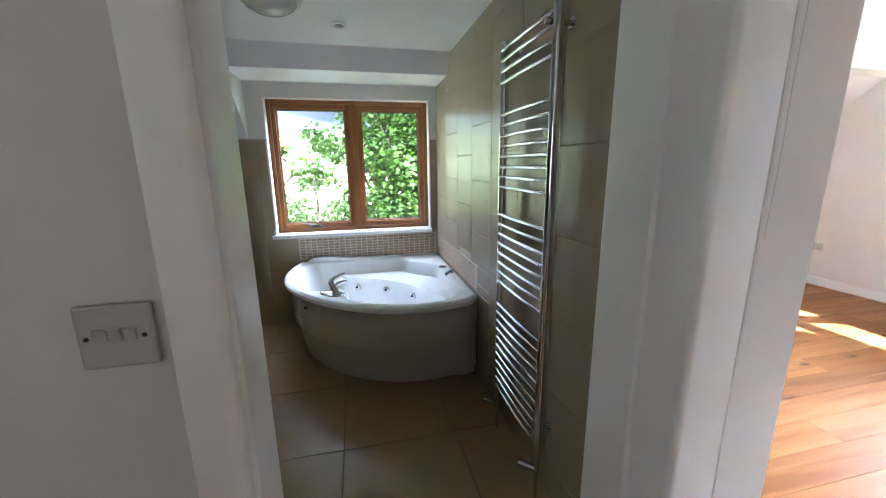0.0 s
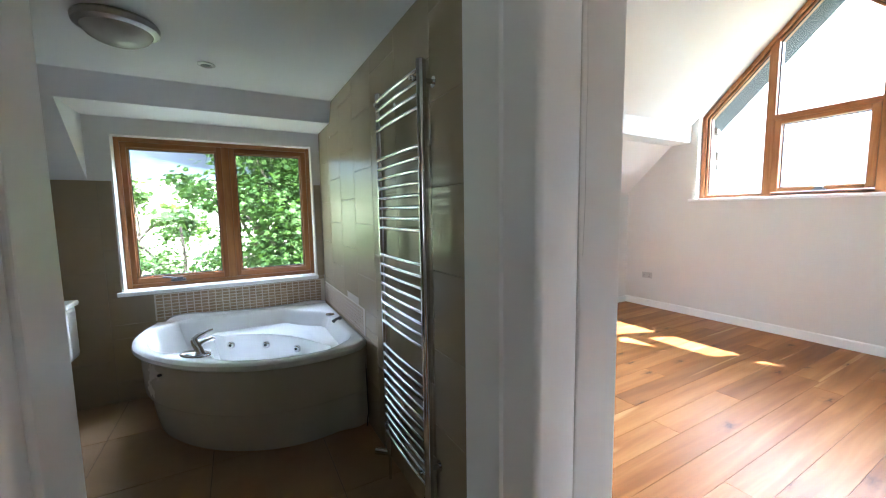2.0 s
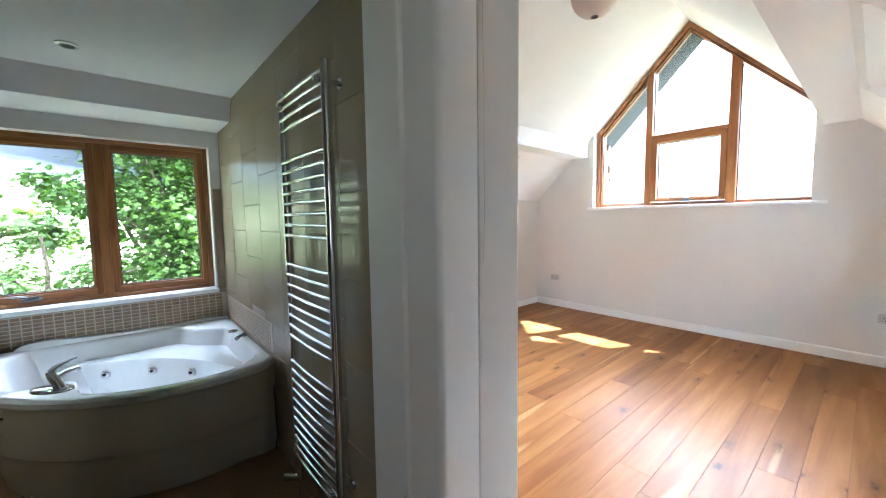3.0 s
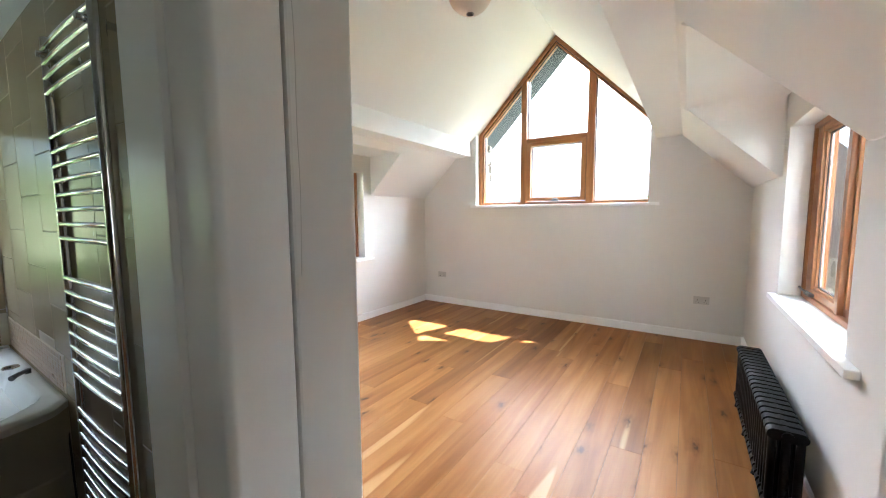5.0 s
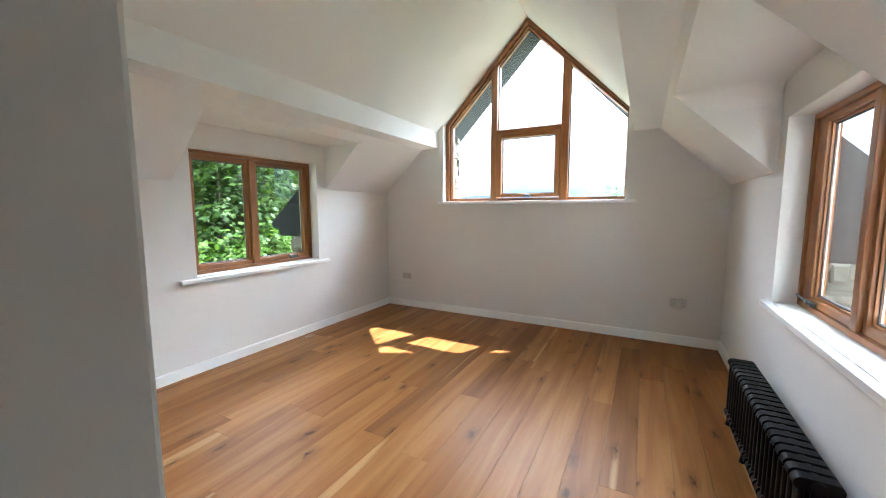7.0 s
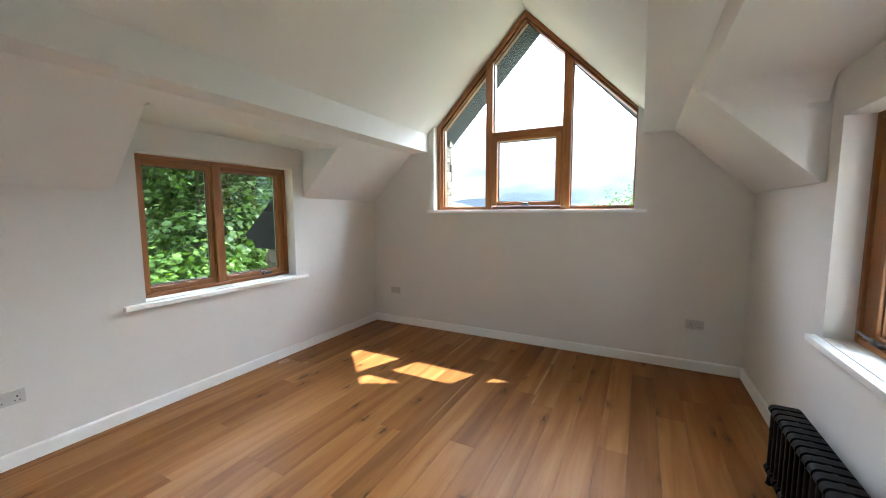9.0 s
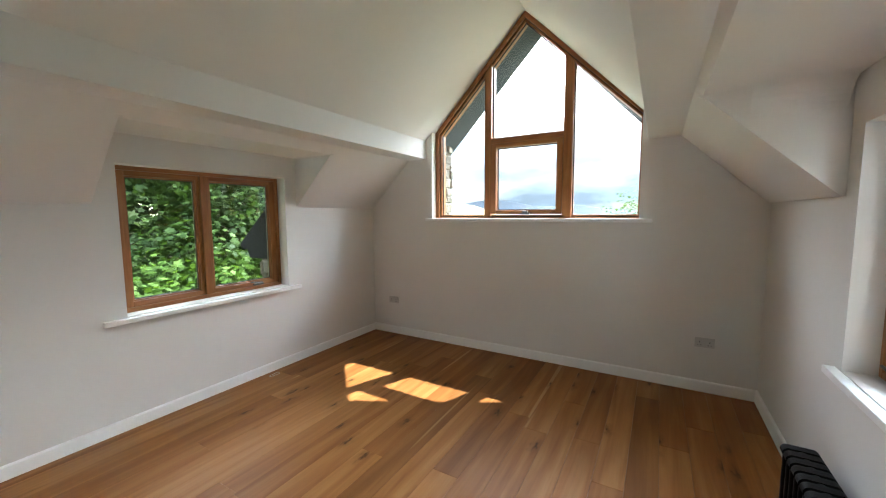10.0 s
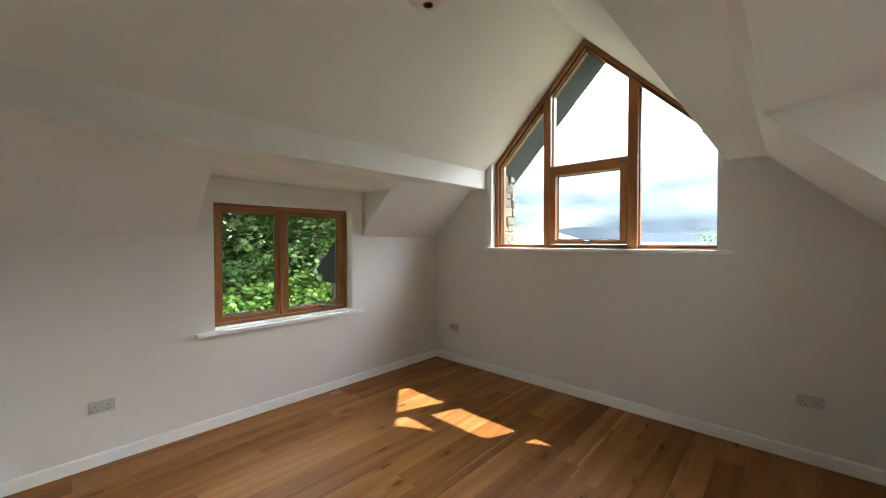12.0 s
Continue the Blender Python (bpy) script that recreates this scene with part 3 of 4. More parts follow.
def gable_window():
    win = thing("window_4", "large pointed stained timber gable window of four panes", "window", kind="structure")
    X, D = 5.355, 0.16
    out = [(0.27, 1.50), (2.565, 1.50), (2.565, 2.555), (RIDGE, 3.692), (0.27, 2.505)]
    f1, f2 = offset_poly(out, 0.045), offset_poly(out, 0.070)
    for i in range(5):
        j = (i + 1) % 5
        mat = FRAME_Y if i in (0, 2, 3) else FRAME_Z
        bm = bmesh.new()
        prism(bm, [out[i], out[j], tuple(f1[j]), tuple(f1[i])], 0, X, X + D)
        prism(bm, [tuple(f1[i]), tuple(f1[j]), tuple(f2[j]), tuple(f2[i])], 0, X + 0.028, X + D - 0.03)
        if i in (2, 3):
            o2 = offset_poly(out, 0.016)
            prism(bm, [tuple(f1[i]), tuple(f1[j]), tuple(o2[j]), tuple(o2[i])], 0, X - 0.008, X)
        fr = part("frame", bm, mat, win)
        g0, g1 = offset_poly(out, 0.0455), offset_poly(out, 0.053)
        bm = bmesh.new()
        prism(bm, [tuple(g0[i]), tuple(g0[j]), tuple(g1[j]), tuple(g1[i])], 0, X + 0.0255, X + 0.0285)
        part("groove_shade", bm, GASKET, fr, "dark strip for the shade in the frame moulding")

    def top(y, inset=0.07):
        return 3.692 - inset * 1.43 - abs(y - RIDGE) * 1.03
    for a, b in ((1.836, 1.917), (0.951, 1.042)):
        bm = bmesh.new()
        prism(bm, [(a, 1.54), (b, 1.54), (b, top(b, 0.05)), (a, top(a, 0.05))], 0, X + 0.004, X + D - 0.01)
        bmesh.ops.bevel(bm, geom=list(bm.edges), offset=0.004, segments=1, affect="EDGES")
        part("mullion", bm, FRAME_Z, win)
    part("transom", boxes((X + 0.004, X + D - 0.012, 1.042, 1.836, 2.362, 2.424), bevel=0.005), FRAME_Y, win)
    sash = part("sash", boxes((X - 0.004, X + 0.06, 1.772, 1.834, 1.577, 2.360), bevel=0.005), FRAME_Z, win, "opening timber sash in the middle")
    part("stile", boxes((X - 0.004, X + 0.06, 1.044, 1.106, 1.577, 2.360), bevel=0.005), FRAME_Z, sash)
    part("rail", boxes((X - 0.004, X + 0.06, 1.106, 1.772, 1.577, 1.622), bevel=0.005), FRAME_Y, sash)
    part("rail", boxes((X - 0.004, X + 0.06, 1.106, 1.772, 2.315, 2.360), bevel=0.005), FRAME_Y, sash)
    bm = boxes((X - 0.03, X - 0.004, 1.375, 1.475, 1.572, 1.592), bevel=0.005)
    box(bm, X - 0.042, X - 0.012, 1.39, 1.455, 1.585, 1.612, bevel=0.008)
    part("winder_handle", bm, FITTING, win, "grey metal winder")
    P = X + 0.07
    panes = [[(1.917, 1.56), (2.495, 1.56), (2.495, top(2.495)), (1.917, top(1.917))],
             [(1.042, 2.424), (1.836, 2.424), (1.836, top(1.836)), (RIDGE, top(RIDGE)), (1.042, top(1.042))],
             [(1.106, 1.622), (1.772, 1.622), (1.772, 2.315), (1.106, 2.315)],
             [(0.33, 1.56), (0.951, 1.56), (0.951, top(0.951)), (0.33, top(0.33))]]
    for pts in panes:
        bm = bmesh.new()
        prism(bm, pts, 0, P, P + 0.006)
        ob = part("pane", bm, GLASS, win)
        ob.visible_shadow = False
        inner = offset_poly(pts, 0.009)
        bm = bmesh.new()
        for i in range(len(pts)):
            j = (i + 1) % len(pts)
            prism(bm, [pts[i], pts[j], tuple(inner[j]), tuple(inner[i])], 0, P - 0.014, P - 0.002)
        part("gasket", bm, GASKET, win, "dark brown glazing seal")


gable_window()

# ---- outside: roof, stone walls, ground, hills ----
for s, e0, nm in ((1, 3.955, "north"), (-1, 3.83, "south")):
    def m_(pts):
        return [(RIDGE + s * (y - RIDGE), z) for y, z in pts]
    bm = bmesh.new()
    prism(bm, m_([(RIDGE, 3.70), (3.98, 1.095), (4.23, 1.095), (4.395, 1.25), (4.38, 1.29), (RIDGE, 4.16)]), 0, 5.535, 6.03)
    structure("roof_verge_" + nm, bm, SLATE, "dark slate-grey roof overhang beyond the gable", "roof")
    bm = bmesh.new()
    prism(bm, m_([(3.755, 1.095), (4.23, 1.095), (4.27, 1.19), (4.36, 1.19), (4.40, 1.25), (4.37, 1.275), (3.765, 1.76 if s > 0 else 1.89)]), 0, e0, 5.534)
    structure("roof_eaves_" + nm, bm, EAVE if s > 0 else BARGE, "dark boxed eaves with a gutter end", "roof")
    bm = bmesh.new()
    prism(bm, m_([(3.755, 1.095), (4.23, 1.095), (4.37, 1.275), (3.765, 1.77)]), 0, 0.86, 2.25)
    structure("roof_eaves_back_" + nm, bm, SLATE, "dark boxed eaves", "roof")
structure("roof_cap", boxes((-6.2, PART0, -5.2, 3.76, 2.56, 2.7)), SLATE, "dark roof covering", "roof")


def stone_wall(name, x0, x1, y0, y1, z0, z1, label, faces, seed):
    """Rubble masonry: a mortar core with uneven stones on the faces named."""
    rnd = random.Random(seed)
    core = structure(name, boxes((x0, x1, y0, y1, z0, z1)), MORTAR, label, "stone wall")
    for axis, side in faces:
        u0, u1 = (x0, x1) if axis == 1 else (y0, y1)
        fixed = {(0, 0): x0, (0, 1): x1, (1, 0): y0, (1, 1): y1}[(axis, side)]
        out = 1 if side else -1
        z = z0
        while z < z1 - 0.03:
            hgt = min(rnd.uniform(0.06, 0.15), z1 - z)
            u = u0
            while u < u1 - 0.02:
                wd = min(rnd.uniform(0.07, 0.24), u1 - u)
                bm = bmesh.new()
                a, b, c, d = u + 0.006, u + wd - 0.006, z + 0.006, z + hgt - 0.006
                t = rnd.uniform(0.008, 0.05)
                j = lambda k: rnd.uniform(-k, k)
                base = [(a, c), (b, c), (b, d), (a, d)]
                ctr = Vector(((a + b) / 2, (c + d) / 2))
                ring0 = [Vector(p) + Vector((j(0.012), j(0.016))) for p in base]
                ring1 = [ctr + (p - ctr) * rnd.uniform(0.66, 0.9) for p in ring0]

                def at(p, off):
                    q = fixed + out * off
                    return (q, p[0], p[1]) if axis == 0 else (p[0], q, p[1])
                lo = [bm.verts.new(at(p, 0.0)) for p in ring0]
                mi = [bm.verts.new(at(p + Vector((j(0.006), j(0.006))), t * 0.7)) for p in ring0]
                hi = [bm.verts.new(at(p, t + j(0.006))) for p in ring1]
                for p, q in ((lo, mi), (mi, hi)):
                    for k in range(4):
                        bm.faces.new((p[k], p[(k + 1) % 4], q[(k + 1) % 4], q[k]))
                bm.faces.new(hi)
                part("stone", bm, STONE, core)
                u += wd
            z += hgt


stone_wall("wall_stone_pier_north", 5.535, 5.80, 2.60, 3.95, 1.0, 2.46, "pale rubble stone pier under the roof overhang", [(1, 0)], 3)
stone_wall("wall_stone_pier_south", 5.535, 5.80, -1.02, 0.30, 1.0, 2.46, "pale rubble stone pier under the roof overhang", [(1, 1)], 4)
stone_wall("wall_stone_north", 3.97, 5.53, 3.745, 4.03, 0.3, 1.09, "pale rubble stone outer wall", [(0, 0)], 5)
stone_wall("wall_stone_south", 3.84, 5.53, -1.10, -0.845, 0.3, 1.09, "pale rubble stone outer wall", [(0, 0)], 6)
structure("wall_outer_lower", boxes((-6.1, 5.52, -1.05, 3.95, -2.9, -0.165)), MORTAR, "lower storey of the stone house", "wall")

bm = bmesh.new()
R = [bm.verts.new((3200 * math.cos(a), 3200 * math.sin(a), -3.0)) for a in (2 * math.pi * k / 48 for k in range(48))]
bm.faces.new(R)
structure("ground", bm, GRASS, "green meadow falling away to the horizon", "ground")

bm = bmesh.new()
ra = [bm.verts.new((70 * math.cos(a), 70 * math.sin(a), -2.98)) for a in (2 * math.pi * k / 48 for k in range(48))]
rb = [bm.verts.new((3100 * math.cos(a), 3100 * math.sin(a), -2.9)) for a in (2 * math.pi * k / 48 for k in range(48))]
for k in range(48):
    bm.faces.new((ra[k], ra[(k + 1) % 48], rb[(k + 1) % 48], rb[k]))
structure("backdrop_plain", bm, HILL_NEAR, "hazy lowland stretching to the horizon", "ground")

# grassy bank rising behind the garden trees
bm = bmesh.new()
cols = []
for x in range(-60, 61, 4):
    col = []
    for y in (13, 15, 18, 22, 28, 36, 46, 60):
        rise = 9.0 * (1 - math.exp(-(y - 13) / 14)) + 0.7 * noise.noise((x * 0.11, y * 0.13, 0))
        col.append(bm.verts.new((x, y, -3.02 + max(0.0, rise * min(1.0, (y - 13) / 4)))))
    cols.append(col)
for a, b in zip(cols, cols[1:]):
    for k in range(7):
        bm.faces.new((a[k], b[k], b[k + 1], a[k + 1]))
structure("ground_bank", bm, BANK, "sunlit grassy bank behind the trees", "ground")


def ridge(name, dist, base, hgt, seed, mat, label, y0, y1, step):
    bm = bmesh.new()
    ys = np.arange(y0, y1, step)
    lo, hi, back = [], [], []
    for y in ys:
        h = base + hgt(y) + 6.0 * dist / 1000 * noise.noise((y / dist * 9 + seed, 0, 0)) + 2.0 * dist / 1000 * noise.noise((y / dist * 31 + seed, 3, 0))
        lo.append(bm.verts.new((dist, y, -4)))
        hi.append(bm.verts.new((dist + 120, y, h)))
        back.append(bm.verts.new((dist + 500, y, -4)))
    for a, b in ((lo, hi), (hi, back)):
        for k in range(len(ys) - 1):
            bm.faces.new((a[k], a[k + 1], b[k + 1], b[k]))
    return structure(name, bm, mat, label, "mountain")


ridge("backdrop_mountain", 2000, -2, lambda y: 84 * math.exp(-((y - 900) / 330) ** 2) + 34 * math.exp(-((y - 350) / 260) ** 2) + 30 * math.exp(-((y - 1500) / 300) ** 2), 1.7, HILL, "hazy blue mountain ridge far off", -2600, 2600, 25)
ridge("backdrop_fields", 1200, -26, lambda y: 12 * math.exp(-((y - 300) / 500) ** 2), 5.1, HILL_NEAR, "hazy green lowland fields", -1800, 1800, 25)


# ---- trees ----
def leaf_cloud(name, parent, blobs, count, size, mat, seed):
    """Lobed leaves scattered in leafy sprays over the blobs (centre, radii)."""
    rs = np.random.RandomState(seed)
    shape = np.array([(0, -0.5), (0.16, -0.22), (0.5, -0.18), (0.27, 0.06), (0.36, 0.34), (0.12, 0.26), (0, 0.56), (-0.12, 0.26), (-0.36, 0.34), (-0.27, 0.06), (-0.5, -0.18), (-0.16, -0.22)])
    n = len(shape)
    vol = np.array([r[0] * r[1] + r[1] * r[2] for _, r in blobs])
    verts, faces = [], []
    k = 0
    for (c, r), share in zip(blobs, vol / vol.sum()):
        sprays = max(3, int(count * share / 14))
        for _ in range(sprays):
            d = rs.normal(size=3)
            d /= np.linalg.norm(d)
            p0 = np.array(c) + d * np.array(r) * rs.uniform(0.55, 1.08)
            axis = d * 0.6 + rs.normal(size=3) * 0.5 + np.array((0, 0, -0.15))
            axis /= np.linalg.norm(axis)
            for q in range(14):
                p = p0 + axis * rs.uniform(-0.25, 0.3) + rs.normal(size=3) * 0.11
                nrm = d * 0.5 + np.array((0, 0, 0.9)) + rs.normal(size=3) * 0.45
                nrm /= np.linalg.norm(nrm)
                u = np.cross(nrm, rs.normal(size=3))
                u /= np.linalg.norm(u)
                w = np.cross(nrm, u)
                s = size * rs.uniform(0.55, 1.25)
                cup = rs.uniform(-0.2, 0.35)
                pts = p + s * (shape[:, :1] * u + shape[:, 1:] * w - cup * (shape[:, :1] ** 2 + shape[:, 1:] ** 2) * nrm)
                verts.extend(pts.tolist())
                faces.append(list(range(k, k + n)))
                k += n
    me = bpy.data.meshes.new(name)
    me.from_pydata(verts, [], faces)
    me.materials.append(mat)
    ob = new(name, me)
    ob.parent = parent
    return ob


def tree(x, y, trunk_h, blobs, count, size, mat, label, seed, ground=-3.0, girth=0.16):
    rnd = random.Random(seed)
    t = thing("tree", label, "tree", at=Matrix.Translation((0, 0, 0)))
    bm = bmesh.new()
    pts = [(x + 0.12 * math.sin(k * 0.9 + seed), y + 0.12 * math.cos(k * 1.1 + seed), ground - 0.1 + (trunk_h + 0.1) * k / 7) for k in range(8)]
    tube(bm, pts, [girth * (1.25 - 0.12 * k) for k in range(8)], 9)
    part("trunk", bm, BARK, t, smooth=True)
    for c, r in blobs:
        bm = bmesh.new()
        s = Vector(pts[rnd.choice((3, 4, 5))])
        e = Vector(c) + Vector((rnd.uniform(-0.3, 0.3), rnd.uniform(-0.3, 0.3), r[2] * 0.3))
        mid = (s + e) / 2 + Vector((rnd.uniform(-0.2, 0.2), rnd.uniform(-0.2, 0.2), 0.25))
        tube(bm, [s, (s + mid) / 2 + Vector((0, 0, 0.06)), mid, (mid + e) / 2, e], [girth * 0.42, girth * 0.34, girth * 0.26, girth * 0.17, girth * 0.08], 7)
        part("limb", bm, BARK, t, smooth=True)
    leaf_cloud("crown", t, blobs, count, size, mat, seed)
    return t


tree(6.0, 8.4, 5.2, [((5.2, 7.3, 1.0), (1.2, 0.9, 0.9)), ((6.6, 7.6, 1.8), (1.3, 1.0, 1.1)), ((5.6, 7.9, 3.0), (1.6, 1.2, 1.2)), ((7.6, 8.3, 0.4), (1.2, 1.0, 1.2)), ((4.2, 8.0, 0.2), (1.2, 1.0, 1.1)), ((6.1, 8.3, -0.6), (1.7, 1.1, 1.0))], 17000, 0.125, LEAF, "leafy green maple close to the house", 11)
tree(5.6, 7.0, 3.3, [((4.5, 6.5, 0.45), (0.8, 0.5, 0.42)), ((5.5, 6.7, 0.60), (0.8, 0.5, 0.40)), ((6.6, 7.0, 0.55), (0.8, 0.6, 0.42)), ((3.7, 6.5, 0.15), (0.6, 0.5, 0.4))], 3800, 0.12, LEAF_SUN, "sunlit lower clump of the maple, set as a bush", 23, girth=0.06)
tree(9.3, 9.6, 5.8, [((8.7, 8.9, 1.2), (1.4, 1.1, 1.2)), ((9.9, 9.3, 2.6), (1.6, 1.3, 1.3)), ((8.2, 9.6, 3.4), (1.6, 1.2, 1.2)), ((10.3, 9.8, 0.4), (1.4, 1.2, 1.3)), ((9.0, 9.7, -0.8), (1.8, 1.3, 1.0))], 12000, 0.15, LEAF, "broad leafy tree behind the maple", 12)
tree(5.0, 12.0, 7.0, [((4.6, 11.5, 2.0), (2.2, 1.4, 1.6)), ((7.2, 12.2, 3.6), (2.4, 1.5, 1.8)), ((6.2, 12.0, 0.4), (2.6, 1.4, 1.6)), ((9.6, 12.8, 2.4), (2.4, 1.5, 2.0)), ((2.8, 12.0, 3.2), (1.7, 1.3, 1.6))], 11000, 0.26, LEAF, "tall dense tree farther back", 13, girth=0.24)
tree(7.5, 10.6, 6.0, [((5.0, 10.2, 0.6), (2.2, 0.9, 1.5)), ((7.6, 10.5, 1.4), (2.4, 0.9, 1.8)), ((10.4, 11.0, 1.2), (2.4, 0.9, 1.8)), ((6.4, 10.6, 3.4), (2.6, 0.9, 1.4)), ((9.4, 11.0, 4.0), (2.6, 0.9, 1.5))], 9000, 0.30, LEAF, "dark dense tree behind the maple", 19, girth=0.2)
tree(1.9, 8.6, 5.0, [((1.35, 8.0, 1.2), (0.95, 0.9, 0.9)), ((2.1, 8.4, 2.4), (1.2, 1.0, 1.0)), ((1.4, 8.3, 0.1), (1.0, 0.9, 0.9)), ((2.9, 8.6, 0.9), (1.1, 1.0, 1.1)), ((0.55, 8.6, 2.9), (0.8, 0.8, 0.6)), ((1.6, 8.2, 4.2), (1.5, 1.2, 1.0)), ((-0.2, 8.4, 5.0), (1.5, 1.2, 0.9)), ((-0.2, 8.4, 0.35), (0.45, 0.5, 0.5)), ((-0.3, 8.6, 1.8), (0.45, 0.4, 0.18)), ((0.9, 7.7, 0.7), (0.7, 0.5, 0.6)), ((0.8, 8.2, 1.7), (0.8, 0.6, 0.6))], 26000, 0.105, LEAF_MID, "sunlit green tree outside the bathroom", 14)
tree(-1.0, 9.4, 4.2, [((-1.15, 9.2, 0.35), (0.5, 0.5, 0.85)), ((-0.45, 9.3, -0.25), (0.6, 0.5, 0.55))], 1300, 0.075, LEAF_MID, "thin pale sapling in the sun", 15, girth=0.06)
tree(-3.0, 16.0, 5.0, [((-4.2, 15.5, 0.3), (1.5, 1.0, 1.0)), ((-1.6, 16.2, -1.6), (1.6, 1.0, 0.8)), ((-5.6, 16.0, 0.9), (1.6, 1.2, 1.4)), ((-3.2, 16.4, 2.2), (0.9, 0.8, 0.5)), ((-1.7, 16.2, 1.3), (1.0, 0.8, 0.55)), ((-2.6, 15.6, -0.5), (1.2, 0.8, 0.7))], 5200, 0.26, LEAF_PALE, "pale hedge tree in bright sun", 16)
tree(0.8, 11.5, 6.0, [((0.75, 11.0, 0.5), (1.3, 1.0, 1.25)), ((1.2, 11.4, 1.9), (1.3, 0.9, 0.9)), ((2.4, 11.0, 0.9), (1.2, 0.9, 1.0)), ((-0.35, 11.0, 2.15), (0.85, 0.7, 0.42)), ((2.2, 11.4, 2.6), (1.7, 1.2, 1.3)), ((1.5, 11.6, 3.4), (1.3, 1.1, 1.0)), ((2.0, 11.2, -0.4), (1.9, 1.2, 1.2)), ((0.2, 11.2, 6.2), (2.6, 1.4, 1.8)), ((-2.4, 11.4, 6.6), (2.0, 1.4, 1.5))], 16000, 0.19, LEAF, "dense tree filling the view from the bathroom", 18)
tree(13.0, 0.2, 4.6, [((12.9, 0.75, 1.45), (0.7, 0.75, 0.62)), ((13.3, 0.1, 1.7), (1.0, 0.7, 0.75)), ((13.3, -0.9, 1.6), (1.0, 0.9, 1.0)), ((12.8, 0.9, 0.6), (0.9, 0.9, 0.7)), ((12.8, 0.0, 0.3), (1.0, 0.9, 0.9))], 8000, 0.07, LEAF_PALE, "light green tree top beyond the gable", 17)


# ---- bathroom ----
def spline(pts, n):
    """Points along a smooth curve through pts."""
    P = [Vector(p) for p in pts]
    P = [P[0] * 2 - P[1]] + P + [P[-1] * 2 - P[-2]]
    res = []
    for i in range(1, len(P) - 2):
        for k in range(n):
            t = k / n
            a, b, c, d = P[i - 1:i + 3]
            res.append(0.5 * ((2 * b) + (c - a) * t + (2 * a - 5 * b + 4 * c - d) * t * t + (3 * b - a - 3 * c + d) * t ** 3))
    return res + [P[-2]]


def corner_bath():
    bath = thing("corner_bath", "white acrylic corner whirlpool bath with a curved front panel", "bath")
    front = spline([(0.772, 2.262), (0.67, 2.168), (0.40, 2.125), (0.14, 2.168), (-0.13, 2.31), (-0.35, 2.52), (-0.515, 2.79), (-0.58, 3.06), (-0.57, 3.30), (-0.52, 3.506)], 6)
    back = [Vector((0.772 + (-0.52 - 0.772) * (1 - k / 14), 3.506)) for k in range(1, 15)]
    right = [Vector((0.772, 3.506 + (2.262 - 3.506) * k / 12)) for k in range(1, 12)]
    outline = front + back + right
    n = len(outline)
    nf = len(front)
    C = Vector((0.12, 2.86))

    def ring(inset, z, front_only=False):
        res = []
        for i, p in enumerate(outline):
            a, b = outline[i - 1], outline[(i + 1) % n]
            e = (b - a).normalized()
            nrm = Vector((e.y, -e.x))
            nrm = nrm if nrm.dot(C - p) > 0 else -nrm
            k = inset
            if front_only:
                k = inset * min(1.0, i / 8, max(0.0, (nf - 1 - i) / 14) + 0.25) if i < nf else 0.0
            q = p + nrm * k
            res.append((q.x, q.y, z))
        return res
    bm = bmesh.new()
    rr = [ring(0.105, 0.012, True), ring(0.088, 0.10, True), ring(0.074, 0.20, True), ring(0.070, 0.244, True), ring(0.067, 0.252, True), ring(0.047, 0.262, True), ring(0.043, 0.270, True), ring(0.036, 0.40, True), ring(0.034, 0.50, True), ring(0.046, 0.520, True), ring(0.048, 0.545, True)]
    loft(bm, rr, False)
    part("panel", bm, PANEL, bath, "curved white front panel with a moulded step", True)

    # oval bowl that leaves a broad ledge in the wall corner
    def bowl(s, z, shift=(0, 0)):
        res = []
        for p in outline:
            d = p - C
            a = math.atan2(d.y, d.x)
            # outline of the opening, wide to the front and left, cut off towards the corner
            tap_side = (a + 2.31 + math.pi) % (2 * math.pi) - math.pi
            r = min(0.78 - 0.20 * math.exp(-((a - 0.75) / 0.55) ** 2), d.length - 0.062) - 0.16 * math.exp(-(tap_side / 0.24) ** 2)
            res.append((C.x + shift[0] + math.cos(a) * r * s, C.y + shift[1] + math.sin(a) * r * s, z))
        return res
    bm = bmesh.new()
    loft(bm, [ring(0.050, 0.546, True), ring(-0.002, 0.546, True), ring(-0.008, 0.556, True), ring(-0.004, 0.575, True), ring(0.010, 0.586), ring(0.026, 0.590), bowl(1.0, 0.588), bowl(0.985, 0.582), bowl(0.97, 0.560), bowl(0.90, 0.42), bowl(0.80, 0.24), bowl(0.66, 0.165), bowl(0.3, 0.155)])
    part("tub", bm, ACRYLIC, bath, smooth=True)
    # moulded seat in the corner of the bowl
    bm = bmesh.new()
    seat = spline([(-0.16, 3.40), (-0.03, 3.27), (0.22, 3.13), (0.43, 2.90), (0.62, 2.55)], 8)
    edge = [Vector((0.715, 2.62)), Vector((0.70, 3.0)), Vector((0.66, 3.28)), Vector((0.50, 3.40))]
    poly = seat + edge
    loft(bm, [[(p.x, p.y, 0.2) for p in poly], [(p.x, p.y, 0.455) for p in poly], [(p.x + (0.5 - p.x) * 0.05, p.y + (3.1 - p.y) * 0.05, 0.468) for p in poly]])
    part("seat", bm, ACRYLIC, bath, "moulded corner seat", True)
    # raised back upstand
    bm = bmesh.new()
